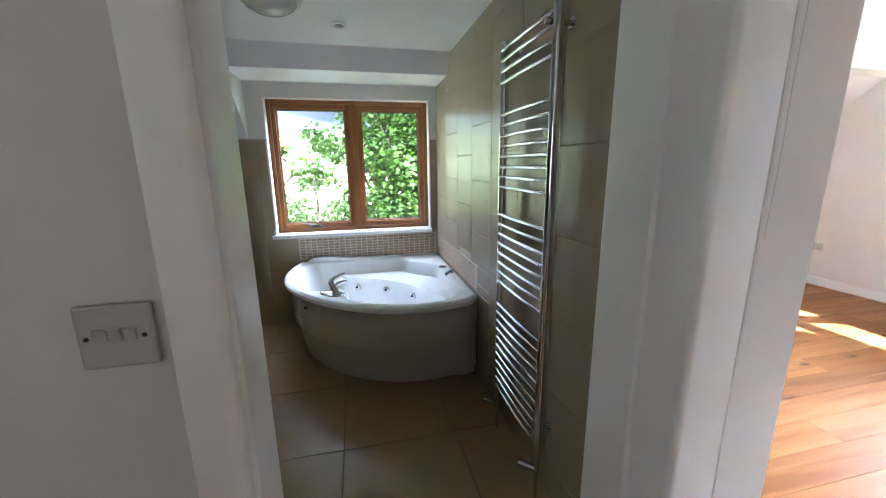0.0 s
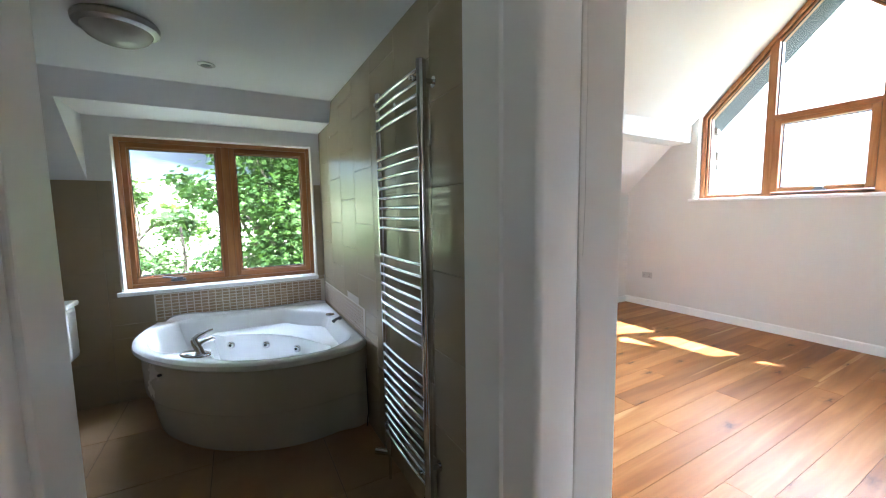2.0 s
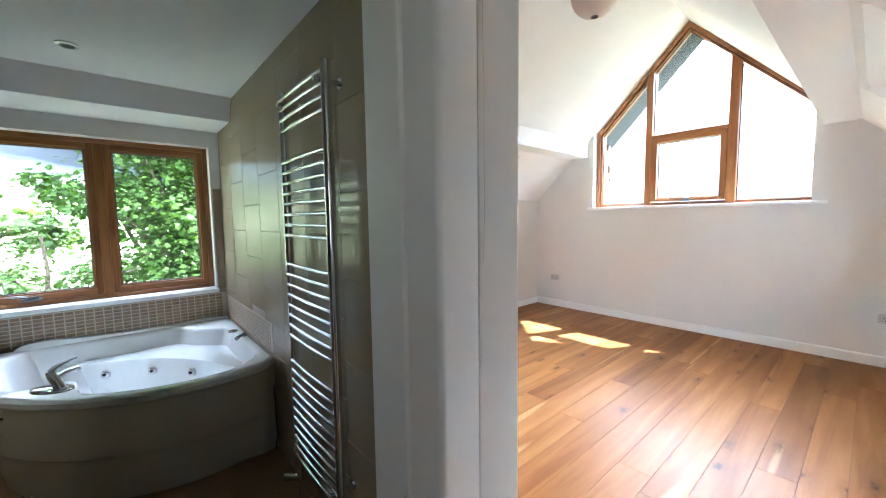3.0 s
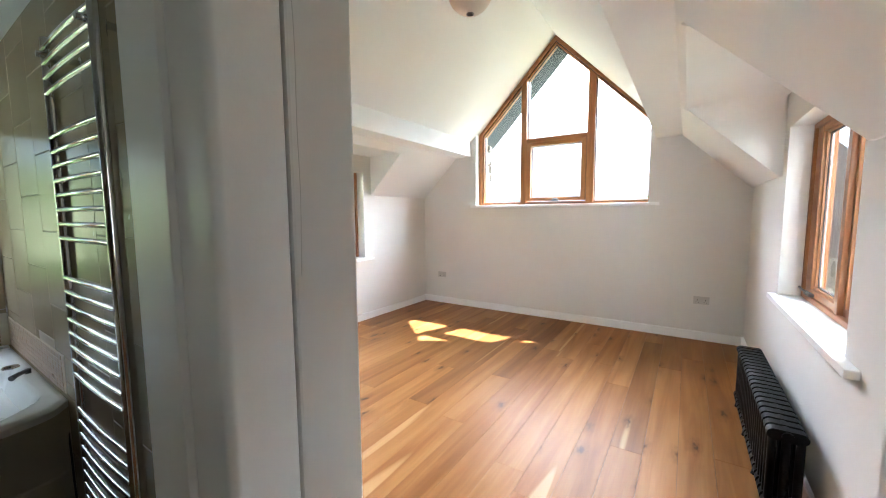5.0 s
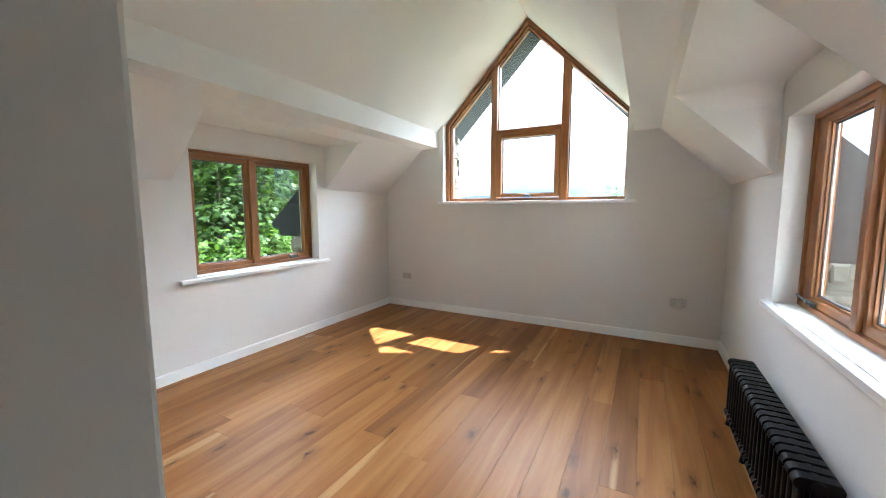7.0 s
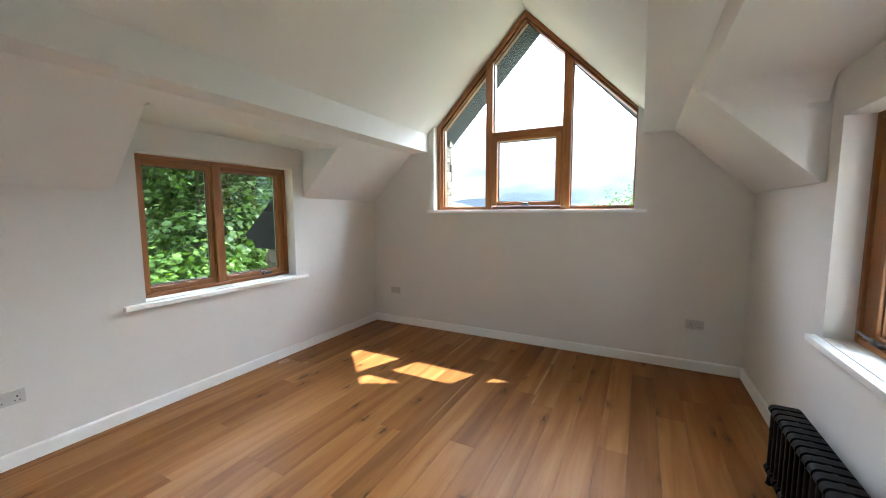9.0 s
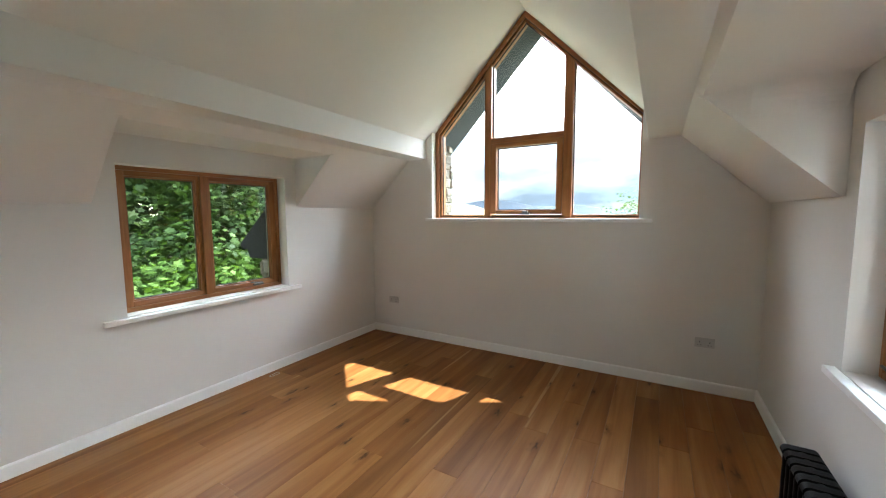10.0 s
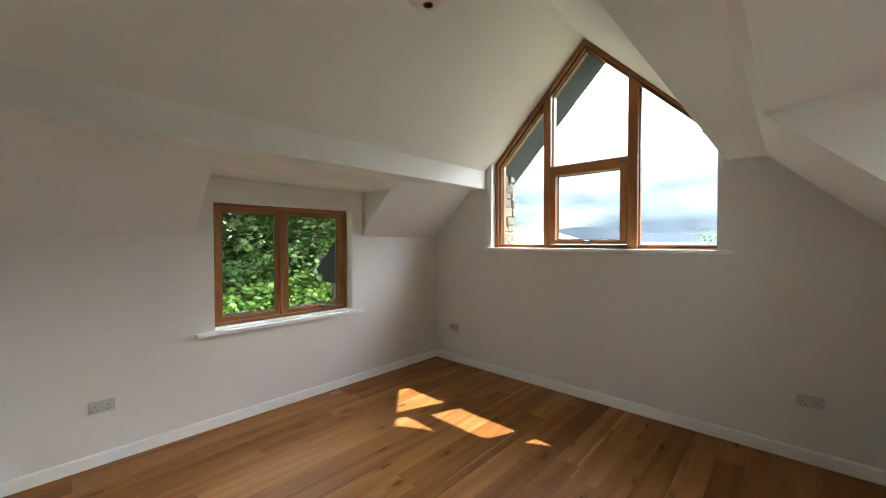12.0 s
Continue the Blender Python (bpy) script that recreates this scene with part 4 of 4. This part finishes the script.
    up = spline([(-0.46, 0.59), (-0.40, 0.625), (-0.28, 0.632), (-0.16, 0.618), (0.1, 0.606), (0.45, 0.604), (0.62, 0.612), (0.76, 0.60)], 5)
    prism(bm, [(-0.46, 0.575)] + [(p.x, p.y) for p in up] + [(0.76, 0.575)], 1, 3.455, 3.505)
    part("upstand", bm, ACRYLIC, bath, smooth=True)
    for x, y, d in ((-0.02, 3.258, (-0.5, -0.85, 0.15)), (0.225, 3.118, (-0.55, -0.8, 0.15)), (0.425, 2.895, (-0.78, -0.6, 0.15))):
        z, d = 0.385, Vector(d).normalized()
        bm = bmesh.new()
        p = Vector((x, y, z))
        tube(bm, [p - d * 0.02, p + d * 0.012, p + d * 0.016], [0.027, 0.027, 0.020], 16)
        jet = part("jet", bm, CHROME, bath, "chrome whirlpool jet", True)
        bm = bmesh.new()
        tube(bm, [p + d * 0.010, p + d * 0.022], [0.012, 0.010], 12)
        part("nozzle", bm, SLOT, jet)
    bm = bmesh.new()
    lathe(bm, [(0.0, 0.012), (0.018, 0.012), (0.032, 0.008), (0.036, 0.0)], (0.70, 2.99, 0.588), 20)
    part("air_control", bm, CHROME, bath, "chrome air control", True)
    bm = bmesh.new()
    tube(bm, [(0.735, 2.80, 0.585), (0.735, 2.80, 0.615)], 0.012, 12)
    tube(bm, [(0.735, 2.80, 0.607), (0.69, 2.74, 0.612), (0.665, 2.71, 0.608)], [0.010, 0.011, 0.014], 10)
    part("hand_shower", bm, FITTING, bath, "small dark fitting by the wall", True)
    for x, y in ((-0.06, 2.30), (-0.40, 2.60), (0.70, 2.215)):
        bm = bmesh.new()
        d = Vector((x - C.x, y - C.y, 0)).normalized()
        p = Vector((x, y, 0.47)) - d * 0.012
        tube(bm, [p - d * 0.02, p + d * 0.004], 0.008, 10)
        part("screw_cap", bm, SLOT, bath)
    return bath


corner_bath()

tap = thing("bath_tap", "chrome lever mixer tap on the bath rim", "tap")
bm = bmesh.new()
ctr = Vector((-0.19, 2.52, 0.589))
TS = 0.7
lathe(bm, [(0.0, 0.012), (0.046, 0.012), (0.056, 0.006), (0.058, 0.0)], ctr, 24)
for v in bm.verts:
    dx, dy = v.co.x - ctr.x, v.co.y - ctr.y
    a = radians(-42)
    u, w = dx * math.cos(a) + dy * math.sin(a), -dx * math.sin(a) + dy * math.cos(a)
    u *= 1.75
    v.co.x, v.co.y = ctr.x + u * math.cos(a) - w * math.sin(a), ctr.y + u * math.sin(a) + w * math.cos(a)
part("base_plate", bm, CHROME, tap, smooth=True)
bm = bmesh.new()
tube(bm, [ctr + Vector(p) * TS for p in ((0.045, -0.04, 0.0), (0.03, -0.03, 0.05), (0.005, -0.005, 0.095), (-0.005, 0.01, 0.125))], [0.024, 0.022, 0.021, 0.018], 16)
part("body", bm, CHROME, tap, smooth=True)
bm = bmesh.new()
tube(bm, [ctr + Vector(p) * TS for p in ((-0.005, 0.01, 0.12), (0.03, 0.035, 0.148), (0.09, 0.075, 0.165), (0.13, 0.10, 0.168))], [0.017, 0.014, 0.011, 0.008], 12)
part("lever", bm, CHROME, tap, smooth=True)
bm = bmesh.new()
tube(bm, [ctr + Vector(p) * TS for p in ((0.01, -0.005, 0.07), (0.06, 0.05, 0.088), (0.12, 0.10, 0.092), (0.135, 0.112, 0.078))], [0.017, 0.015, 0.013, 0.011], 12)
part("spout", bm, CHROME, tap, smooth=True)

# towel radiator on the partition
rail = thing("towel_radiator", "tall chrome ladder towel radiator on the tiled wall", "radiator")
RX, NY, FY = 0.705, 1.225, 1.69
for y in (NY, FY):
    bm = bmesh.new()
    tube(bm, [(RX, y, 0.17), (RX, y, 0.175), (RX, y, 1.975), (RX, y, 1.98)], [0.012, 0.019, 0.019, 0.012], 16)
    part("post", bm, CHROME, rail, smooth=True)
BARS = [1.94, 1.896, 1.851, 1.803] + [1.664 - 0.0467 * k for k in range(8)] + [1.204 - 0.048 * k for k in range(8)] + [0.744 - 0.0466 * k for k in range(11)]
bm = bmesh.new()
tube(bm, [(RX - 0.012 - 0.005 * math.sin(math.pi * k / 8), NY + (FY - NY) * k / 8, 0) for k in range(9)], 0.0085, 10)
first = part("rung", bm, CHROME, rail, smooth=True)
first.location.z = BARS[0]
for z in BARS[1:]:
    ob = first.copy()
    scene.collection.objects.link(ob)
    ob.location.z = z
for y, z in ((NY + 0.03, 1.915), (FY - 0.03, 1.915), (NY + 0.03, 0.32), (FY - 0.03, 0.32)):
    bm = bmesh.new()
    tube(bm, [(RX - 0.035, y, z), (RX + 0.0745, y, z)], 0.010, 10)
    tube(bm, [(RX + 0.066, y, z), (RX + 0.0748, y, z)], 0.022, 14)
    part("bracket", bm, CHROME, rail, smooth=True)
for y in (NY, FY):
    bm = bmesh.new()
    tube(bm, [(RX, y, 0.19), (RX, y, 0.13)], 0.013, 12)
    tube(bm, [(RX, y, 0.145), (RX - 0.03, y + 0.03, 0.145), (RX - 0.055, y + 0.055, 0.145)], [0.014, 0.016, 0.019], 12)
    valve = part("valve", bm, CHROME, rail, "angled chrome radiator valve", True)
    bm = bmesh.new()
    tube(bm, [(RX, y, 0.135), (RX, y, 0.0)], 0.0075, 10)
    part("pipe", bm, CHROME, valve, smooth=True)

# ceiling fittings
lamp = thing("bathroom_ceiling_lamp", "round flush ceiling lamp with nickel rim and frosted glass", "ceiling lamp", at=Matrix.Translation((-0.345, 2.17, 2.285)))
part("rim", lathe(bmesh.new(), [(0.02, -0.001), (0.150, -0.001), (0.157, -0.012), (0.154, -0.034), (0.140, -0.044), (0.128, -0.044), (0.128, -0.030)], seg=40), BRUSHED, lamp, smooth=True)
part("shade", lathe(bmesh.new(), [(0.132, -0.034), (0.128, -0.048), (0.112, -0.070), (0.080, -0.089), (0.040, -0.098), (0.0, -0.100)], seg=40), SHADE, lamp, smooth=True)
spot = thing("downlight", "small recessed downlight with a nickel ring", "ceiling lamp", at=Matrix.Translation((-0.026, 2.555, 2.285)))
part("ring", lathe(bmesh.new(), [(0.046, -0.001), (0.047, -0.006), (0.040, -0.010), (0.030, -0.010), (0.027, -0.004)], seg=28), BRUSHED, spot, smooth=True)
part("bulb", lathe(bmesh.new(), [(0.030, -0.002), (0.022, -0.006), (0.0, -0.007)], seg=20), SLOT, spot, smooth=True)

# toilet in the corner by the outer wall
wc = thing("toilet", "white ceramic toilet with a cistern against the outer wall", "toilet")
part("cistern", boxes((-1.37, -0.965, 3.29, 3.495, 0.42, 0.79), bevel=0.03), ACRYLIC, wc)
part("lid", boxes((-1.385, -0.95, 3.275, 3.50, 0.79, 0.826), bevel=0.012), ACRYLIC, wc)
bm = bmesh.new()
loft(bm, [[(-1.167 + a * sx * math.cos(t), 3.08 + 0.25 * sy * math.sin(t) + 0.02, z) for t in np.linspace(0, 2 * math.pi, 28, endpoint=False)] for a, sx, sy, z in ((0.11, 1, 0.75, 0.0), (0.10, 1, 0.7, 0.12), (0.15, 1, 0.85, 0.28), (0.185, 1, 1, 0.38), (0.185, 1, 1, 0.40))])
part("bowl", bm, ACRYLIC, wc, smooth=True)
bm = bmesh.new()
loft(bm, [[(-1.167 + 0.19 * s * math.cos(t), 3.08 + 0.25 * s * math.sin(t) + 0.02, z) for t in np.linspace(0, 2 * math.pi, 28, endpoint=False)] for s, z in ((1.0, 0.401), (1.02, 0.412), (0.98, 0.428), (0.5, 0.432))])
part("seat", bm, PLASTIC, wc, smooth=True)

# ---- bedroom things ----
rad = thing("column_radiator", "low black cast-iron column radiator under the window", "radiator")
SECT, RX0, RX1 = 21, 2.46, 3.72
pitch_ = (RX1 - RX0) / SECT
bm = bmesh.new()
for y in (-0.427, -0.475, -0.523):
    tube(bm, [(0, y, 0.085), (0, y, 0.40)], 0.0165, 10)
for zc, hgt in ((0.425, 0.026), (0.085, 0.028)):
    pts = []
    for k in range(24):
        a = 2 * math.pi * k / 24
        yy = (0.044 if math.cos(a) > 0 else -0.044) + 0.028 * math.cos(a)
        pts.append((-0.475 + yy, zc + hgt * math.sin(a)))
    prism(bm, pts, 0, -0.021, 0.021)
    tube(bm, [(-0.031, -0.475, zc), (0.031, -0.475, zc)], 0.022, 12)
bmesh.ops.bevel(bm, geom=[e for e in bm.edges if len(e.link_faces) == 2 and e.calc_face_angle(0) > 1.2 and e.calc_length() < 0.03], offset=0.006, segments=2, affect="EDGES")
sec = part("section", bm, IRON, rad, smooth=True)
sec.location.x = RX0 + pitch_ / 2
for k in range(1, SECT):
    ob = sec.copy()
    scene.collection.objects.link(ob)
    ob.location.x = RX0 + pitch_ * (k + 0.5)
bm = bmesh.new()
tube(bm, [(0, 0, 0.09), (0, -0.002, 0.05), (0, 0, 0.012), (0, 0, 0.0)], [0.018, 0.013, 0.016, 0.020], 10)
foot = part("foot", bm, IRON, rad, smooth=True)
foot.location = (RX0 + pitch_ * 0.5, -0.430, 0)
for k in (0, 6, 13, SECT - 1):
    for y in (-0.430, -0.520):
        if (k, y) != (0, -0.430):
            ob = foot.copy()
            scene.collection.objects.link(ob)
            ob.location = (RX0 + pitch_ * (k + 0.5), y, 0)
bm = bmesh.new()
tube(bm, [(RX0 - 0.06, -0.475, 0.0), (RX0 - 0.06, -0.475, 0.085), (RX0 - 0.01, -0.475, 0.085)], 0.009, 10)
part("pipe", bm, BRUSHED, rad, smooth=True)


def socket(m, label, double=True):
    """Wall socket; local x along the wall, z up, y into the room."""
    s = thing("wall_socket", label, "socket", "wall sockets", at=m)
    w = 0.073 if double else 0.043
    part("plate", boxes((-w, w, 0.0, 0.010, -0.043, 0.043), bevel=0.004), PLASTIC, s)
    for c in ((-0.037, 0.037) if double else (0.0,)):
        part("rocker", boxes((c - 0.021, c - 0.009, 0.008, 0.015, 0.012, 0.032), bevel=0.002), PLASTIC, s)
        bm = boxes((c - 0.003, c + 0.003, 0.009, 0.0106, -0.002, 0.010), (c - 0.014, c - 0.007, 0.009, 0.0106, -0.024, -0.018), (c + 0.007, c + 0.014, 0.009, 0.0106, -0.024, -0.018))
        part("pin_hole", bm, SLOT, s)
    return s


def facing(x, y, z, deg):
    return pose(x, y, z, 0, 0, deg)


socket(facing(1.80, LY, 0.42, 180), "white double wall socket above the skirting")
socket(facing(GX, 3.178, 0.452, 90), "white wall socket near the room corner")
socket(facing(GX, -0.23, 0.445, 90), "white double wall socket on the gable wall")

sw = thing("light_switch", "white three-gang light switch with screw heads", "light switch", at=Matrix.Translation((-0.312, DY0, 1.224)))
part("plate", boxes((-0.045, 0.045, -0.010, 0.0, -0.045, 0.045), bevel=0.004), PLASTIC, sw)
for k in (-1, 0, 1):
    bm = bmesh.new()
    prism(bm, [(-0.008, -0.013), (-0.016, 0.013), (-0.008, 0.013)], 0, k * 0.0175 - 0.0075, k * 0.0175 + 0.0075)
    bmesh.ops.bevel(bm, geom=list(bm.edges), offset=0.001, segments=1, affect="EDGES")
    part("rocker", bm, PLASTIC, sw)
for k in (-1, 1):
    bm = bmesh.new()
    tube(bm, [(k * 0.0335, -0.009, 0.0), (k * 0.0335, -0.0115, 0.0)], [0.0035, 0.003], 10)
    part("screw", bm, SLOT, sw)

# paper pendant under the ridge
pend = thing("pendant_lamp", "round paper pendant shade hanging under the ridge", "pendant lamp", at=Matrix.Translation((3.09, 1.46, 3.17)))
prof = []
for k in range(41):
    a = -1.42 + 2.84 * k / 40
    r = 0.18 * math.cos(a) + 0.0022 * (k % 2)
    prof.append((r, 0.18 * math.sin(a)))
part("shade", lathe(bmesh.new(), prof, seg=36), PAPER, pend, smooth=True)
bm = bmesh.new()
lathe(bm, [(0.030, -0.176), (0.030, -0.180), (0.026, -0.180), (0.026, -0.176)], seg=20)
part("bottom_ring", bm, FITTING, pend)
bm = bmesh.new()
tube(bm, [(0, 0, 0.10), (0, 0, 0.535)], 0.004, 8)
tube(bm, [(0, 0, 0.02), (0, 0, 0.11)], 0.02, 12)
part("cord", bm, PLASTIC, pend)
bm = bmesh.new()
lathe(bm, [(0.0, -0.10), (0.022, -0.092), (0.030, -0.065), (0.026, -0.035), (0.014, 0.0), (0.014, 0.02)], seg=16)
part("bulb", bm, SHADE, pend, smooth=True)

# loop of thin white wire on the floor by the skirting
wire = thing("wire_loop", "thin white loop of wire lying by the skirting", "wire")
bm = bmesh.new()
tube(bm, [(3.62 + 0.055 * math.cos(a), 3.40 + 0.022 * math.sin(a) + 0.004 * math.sin(3 * a), 0.004 + 0.002 * math.sin(2 * a) + 0.002) for a in np.linspace(0, 5.6, 26)], 0.0022, 6)
part("strand", bm, PLASTIC, wire, smooth=True)

# ---- tiles, mosaic and boards ----
def plate_mesh(name, w, d, h, mat, ch=0.0015):
    """A flat piece on the xy plane, from z = -h to 0, with chamfered top edges."""
    bm = bmesh.new()
    lo = [bm.verts.new(p) for p in ((0, 0, -h), (w, 0, -h), (w, d, -h), (0, d, -h))]
    mi = [bm.verts.new(p) for p in ((0, 0, -ch), (w, 0, -ch), (w, d, -ch), (0, d, -ch))]
    hi = [bm.verts.new(p) for p in ((ch, ch, 0), (w - ch, ch, 0), (w - ch, d - ch, 0), (ch, d - ch, 0))]
    for a, b in ((lo, mi), (mi, hi)):
        for k in range(4):
            bm.faces.new((a[k], a[(k + 1) % 4], b[(k + 1) % 4], b[k]))
    bm.faces.new(hi)
    bmesh.ops.recalc_face_normals(bm, faces=bm.faces)
    me = bpy.data.meshes.new(name)
    bm.to_mesh(me)
    bm.free()
    me.materials.append(mat)
    return me


MESHES = {}


def piece(name, w, d, h, mat, m, parent, ch=0.0015):
    key = (name, mat.name, round(w, 4), round(d, 4))
    if key not in MESHES:
        MESHES[key] = plate_mesh(name, w, d, h, mat, ch)
    ob = new(name, MESHES[key])
    ob.parent = parent
    ob.matrix_world = m
    return ob


# oak boards along x
floor = thing("floor", "wide knotty oak floorboards with an oiled finish", "floor", kind="structure")
rnd = random.Random(21)
ROW = 0.1745
FIXED = {0: [1.35, 4.1], 1: [0.96, 2.43, 3.23], 2: [1.5, 4.3], 3: [2.50, 4.6], 4: [3.165], 8: [2.04, 4.2], -1: [1.2, 3.95], -2: [2.19, 4.5], -3: [2.03, 4.0], -4: [1.3, 3.6], -5: [2.70, 4.90], -6: [1.8, 4.2]}
BROWN = {(1, 3.23), (3, 2.50), (-5, 2.70), (10, 2.3), (13, PART1 + 0.002)}
for k in range(-27, 15):
    y0 = 0.97 + ROW * k
    y1 = min(y0 + ROW, LY - 0.002)
    x_lo, x_hi = (HALL_W + 0.01, PART0 if k < -9 else GX - 0.002)
    if y0 >= 0.521:
        x_lo = PART1 + 0.002
    if y0 < RY - ROW:
        x_hi = PART0
    y0 = max(y0, HALL_S + 0.002)
    if y1 - y0 < 0.02:
        continue
    cuts = FIXED.get(k)
    if cuts is None:
        cuts, x = [], x_lo + rnd.uniform(0.5, 1.8)
        while x < x_hi - 0.4:
            cuts.append(x)
            x += rnd.uniform(1.8, 2.5)
    xs = [x_lo] + [c for c in cuts if x_lo + 0.2 < c < x_hi - 0.2] + [x_hi]
    for a, b in zip(xs, xs[1:]):
        piece("board", b - a - 0.0009, y1 - y0 - 0.0012, 0.02, OAK_DARK if (k, a) in BROWN else OAK, Matrix.Translation((a, y0, rnd.uniform(-0.0003, 0.0003))), floor, 0.0007)

# bathroom floor tiles
structure("wall_tiling_west", boxes((BATH_W + 0.0005, BATH_W + 0.007, DY1 + 0.008, LY - 0.012, 0, 1.672)), TILE, "unseen beige tile lining added to cut bounced light", "tiled wall")
structure("wall_tiling_south", boxes((BATH_W + 0.008, DO0 - 0.002, DY1 + 0.0005, DY1 + 0.007, 0, 1.672)), TILE, "unseen beige tile lining added to cut bounced light", "tiled wall")
bfloor = structure("floor_bathroom", boxes((BATH_W, PART0, DY0 + 0.0, LY, -0.02, -0.004)), FLOOR_GROUT, "large brown ceramic floor tiles with thin grout lines", "floor")
T = 0.6
for i in range(-4, 3):
    for j in range(-2, 4):
        x0, y0 = max(-0.13 + T * i, BATH_W), max(1.716 + T * j, DY0)
        x1, y1 = min(-0.13 + T * (i + 1), PART0), min(1.716 + T * (j + 1), LY)
        if x1 - x0 > 0.03 and y1 - y0 > 0.03:
            piece("floor_tile", x1 - x0 - 0.004, y1 - y0 - 0.004, 0.004, FTILE, Matrix.Translation((x0 + 0.002, y0 + 0.002, rnd.uniform(-0.0004, 0.0004))), bfloor)

# wall tiles: columns with joints that step by half a tile
TO_PART = Matrix(((0, 0, -1, 0), (-1, 0, 0, 0), (0, 1, 0, 0), (0, 0, 0, 1)))   # faces the bathroom from the partition
TO_NORTH = Matrix(((1, 0, 0, 0), (0, 0, -1, 0), (0, 1, 0, 0), (0, 0, 0, 1)))   # faces the bathroom from the outer wall
tiles_e = structure("wall_tiling_east", boxes((PART0 - 0.004, PART0 - 0.0005, DY1, LY, 0, 2.285)), GROUT, "beige ceramic wall tiles in staggered columns", "tiled wall")
M_TOP, M_BOT = 0.782, 0.600


def tile_run(parent, m_of, u0, u1, cw, z0, z1, th, off0, off1, phase, holes=()):
    k = 0
    u = u0
    while u < u1 - 0.02:
        ue = min(u + cw, u1)
        z = (off0 if (k + phase) % 2 == 0 else off1) - th
        while z < z1 - 0.01:
            a, b = max(z, z0), min(z + th, z1)
            spans = [(u, ue, a, b)]
            for h0, h1, g0, g1 in holes:
                nxt = []
                for p0, p1, q0, q1 in spans:
                    if p1 <= h0 or p0 >= h1 or q1 <= g0 or q0 >= g1:
                        nxt.append((p0, p1, q0, q1))
                        continue
                    if q0 < g0:
                        nxt.append((p0, p1, q0, g0))
                    if q1 > g1:
                        nxt.append((p0, p1, g1, q1))
                    if p0 < h0:
                        nxt.append((p0, h0, max(q0, g0), min(q1, g1)))
                    if p1 > h1:
                        nxt.append((h1, p1, max(q0, g0), min(q1, g1)))
                spans = nxt
            for p0, p1, q0, q1 in spans:
                if p1 - p0 > 0.012 and q1 - q0 > 0.012:
                    piece("tile", p1 - p0 - 0.003, q1 - q0 - 0.003, 0.006, TILE, m_of(p0 + 0.0015, q0 + 0.0015), parent)
            z += th
        u = ue
        k += 1


# u runs from the outer wall towards the door
tile_run(tiles_e, lambda u, z: Matrix.Translation((PART0 - 0.007 + rnd.uniform(-0.0006, 0.0006), LY - 0.002 - u, z)) @ TO_PART, 0.0, LY - DY1 - 0.012, 0.37, 0.0, 2.28, 0.338, 0.155, -0.01, 0, [(0.0, 1.24, M_BOT, M_TOP)])
tiles_n = structure("wall_tiling_north", boxes((BATH_W, BX0 - 0.012, LY - 0.004, LY - 0.0005, 0, 1.672), (BX0 - 0.012, PART0 - 0.008, LY - 0.004, LY - 0.0005, 0, 0.81), (BX1 + 0.012, PART0 - 0.008, LY - 0.004, LY - 0.0005, 0.85, 1.672)), GROUT, "unseen beige tile lining added to cut bounced light round the window", "tiled wall")
tile_run(tiles_n, lambda u, z: Matrix.Translation((BATH_W + u, LY - 0.007 + rnd.uniform(-0.0006, 0.0006), z)) @ TO_NORTH, 0.0, PART0 - 0.010 - BATH_W, 0.37, 0.0, 1.675, 0.338, 0.155, -0.01, 1, [(BX0 - 0.014 - BATH_W, BX1 + 0.014 - BATH_W, 0.806, 2.0), (-0.515 - BATH_W, PART0 - BATH_W, M_BOT, 0.806)])
band_n = structure("mosaic_band_north", boxes((-0.515, PART0 - 0.010, LY - 0.008, LY - 0.0045, M_BOT, 0.806)), MOSAIC_GROUT, "band of small brown mosaic tiles behind the bath", "mosaic tiles")
band_e = structure("mosaic_band_east", boxes((PART0 - 0.008, PART0 - 0.0045, LY - 1.24, LY - 0.010, M_BOT, M_TOP)), MOSAIC_GROUT, "band of small brown mosaic tiles beside the bath", "mosaic tiles")
MW, MH = 0.0500, 0.0255
for r in range(8):
    z = 0.806 - 0.002 - MH * (r + 1)
    if z < M_BOT:
        break
    for c in range(25):
        x = -0.513 + MW * c + 0.001
        piece("mosaic", MW - 0.007, MH - 0.006, 0.003, MOSAIC, Matrix.Translation((x + 0.002, LY - 0.0105 + rnd.uniform(-0.0005, 0.0005), z)) @ TO_NORTH, band_n, 0.001)
for r in range(7):
    z = M_TOP - 0.002 - MH * (r + 1)
    for c in range(24):
        y = LY - 0.014 - MW * c
        piece("mosaic", MW - 0.007, MH - 0.006, 0.003, MOSAIC, Matrix.Translation((PART0 - 0.0105 + rnd.uniform(-0.0005, 0.0005), y, z)) @ TO_PART, band_e, 0.001)
structure("trim_tile_edge", boxes((-0.521, -0.5155, LY - 0.011, LY - 0.004, M_BOT, 0.806)), MOSAIC_GROUT, "pale edge of the mosaic band", "trim")
# dark cable down beside the bath
cable = thing("cable", "thin black cable hanging down between bath and tiled wall", "cable")
bm = bmesh.new()
tube(bm, [(0.762, 2.262 - 0.004 * k + 0.004 * math.sin(k * 1.3), 0.50 - 0.05 * k) for k in range(9)] + [(0.755, 2.235, 0.05), (0.75, 2.225, 0.006)], 0.004, 8)
part("sheath", bm, SLOT, cable, smooth=True)
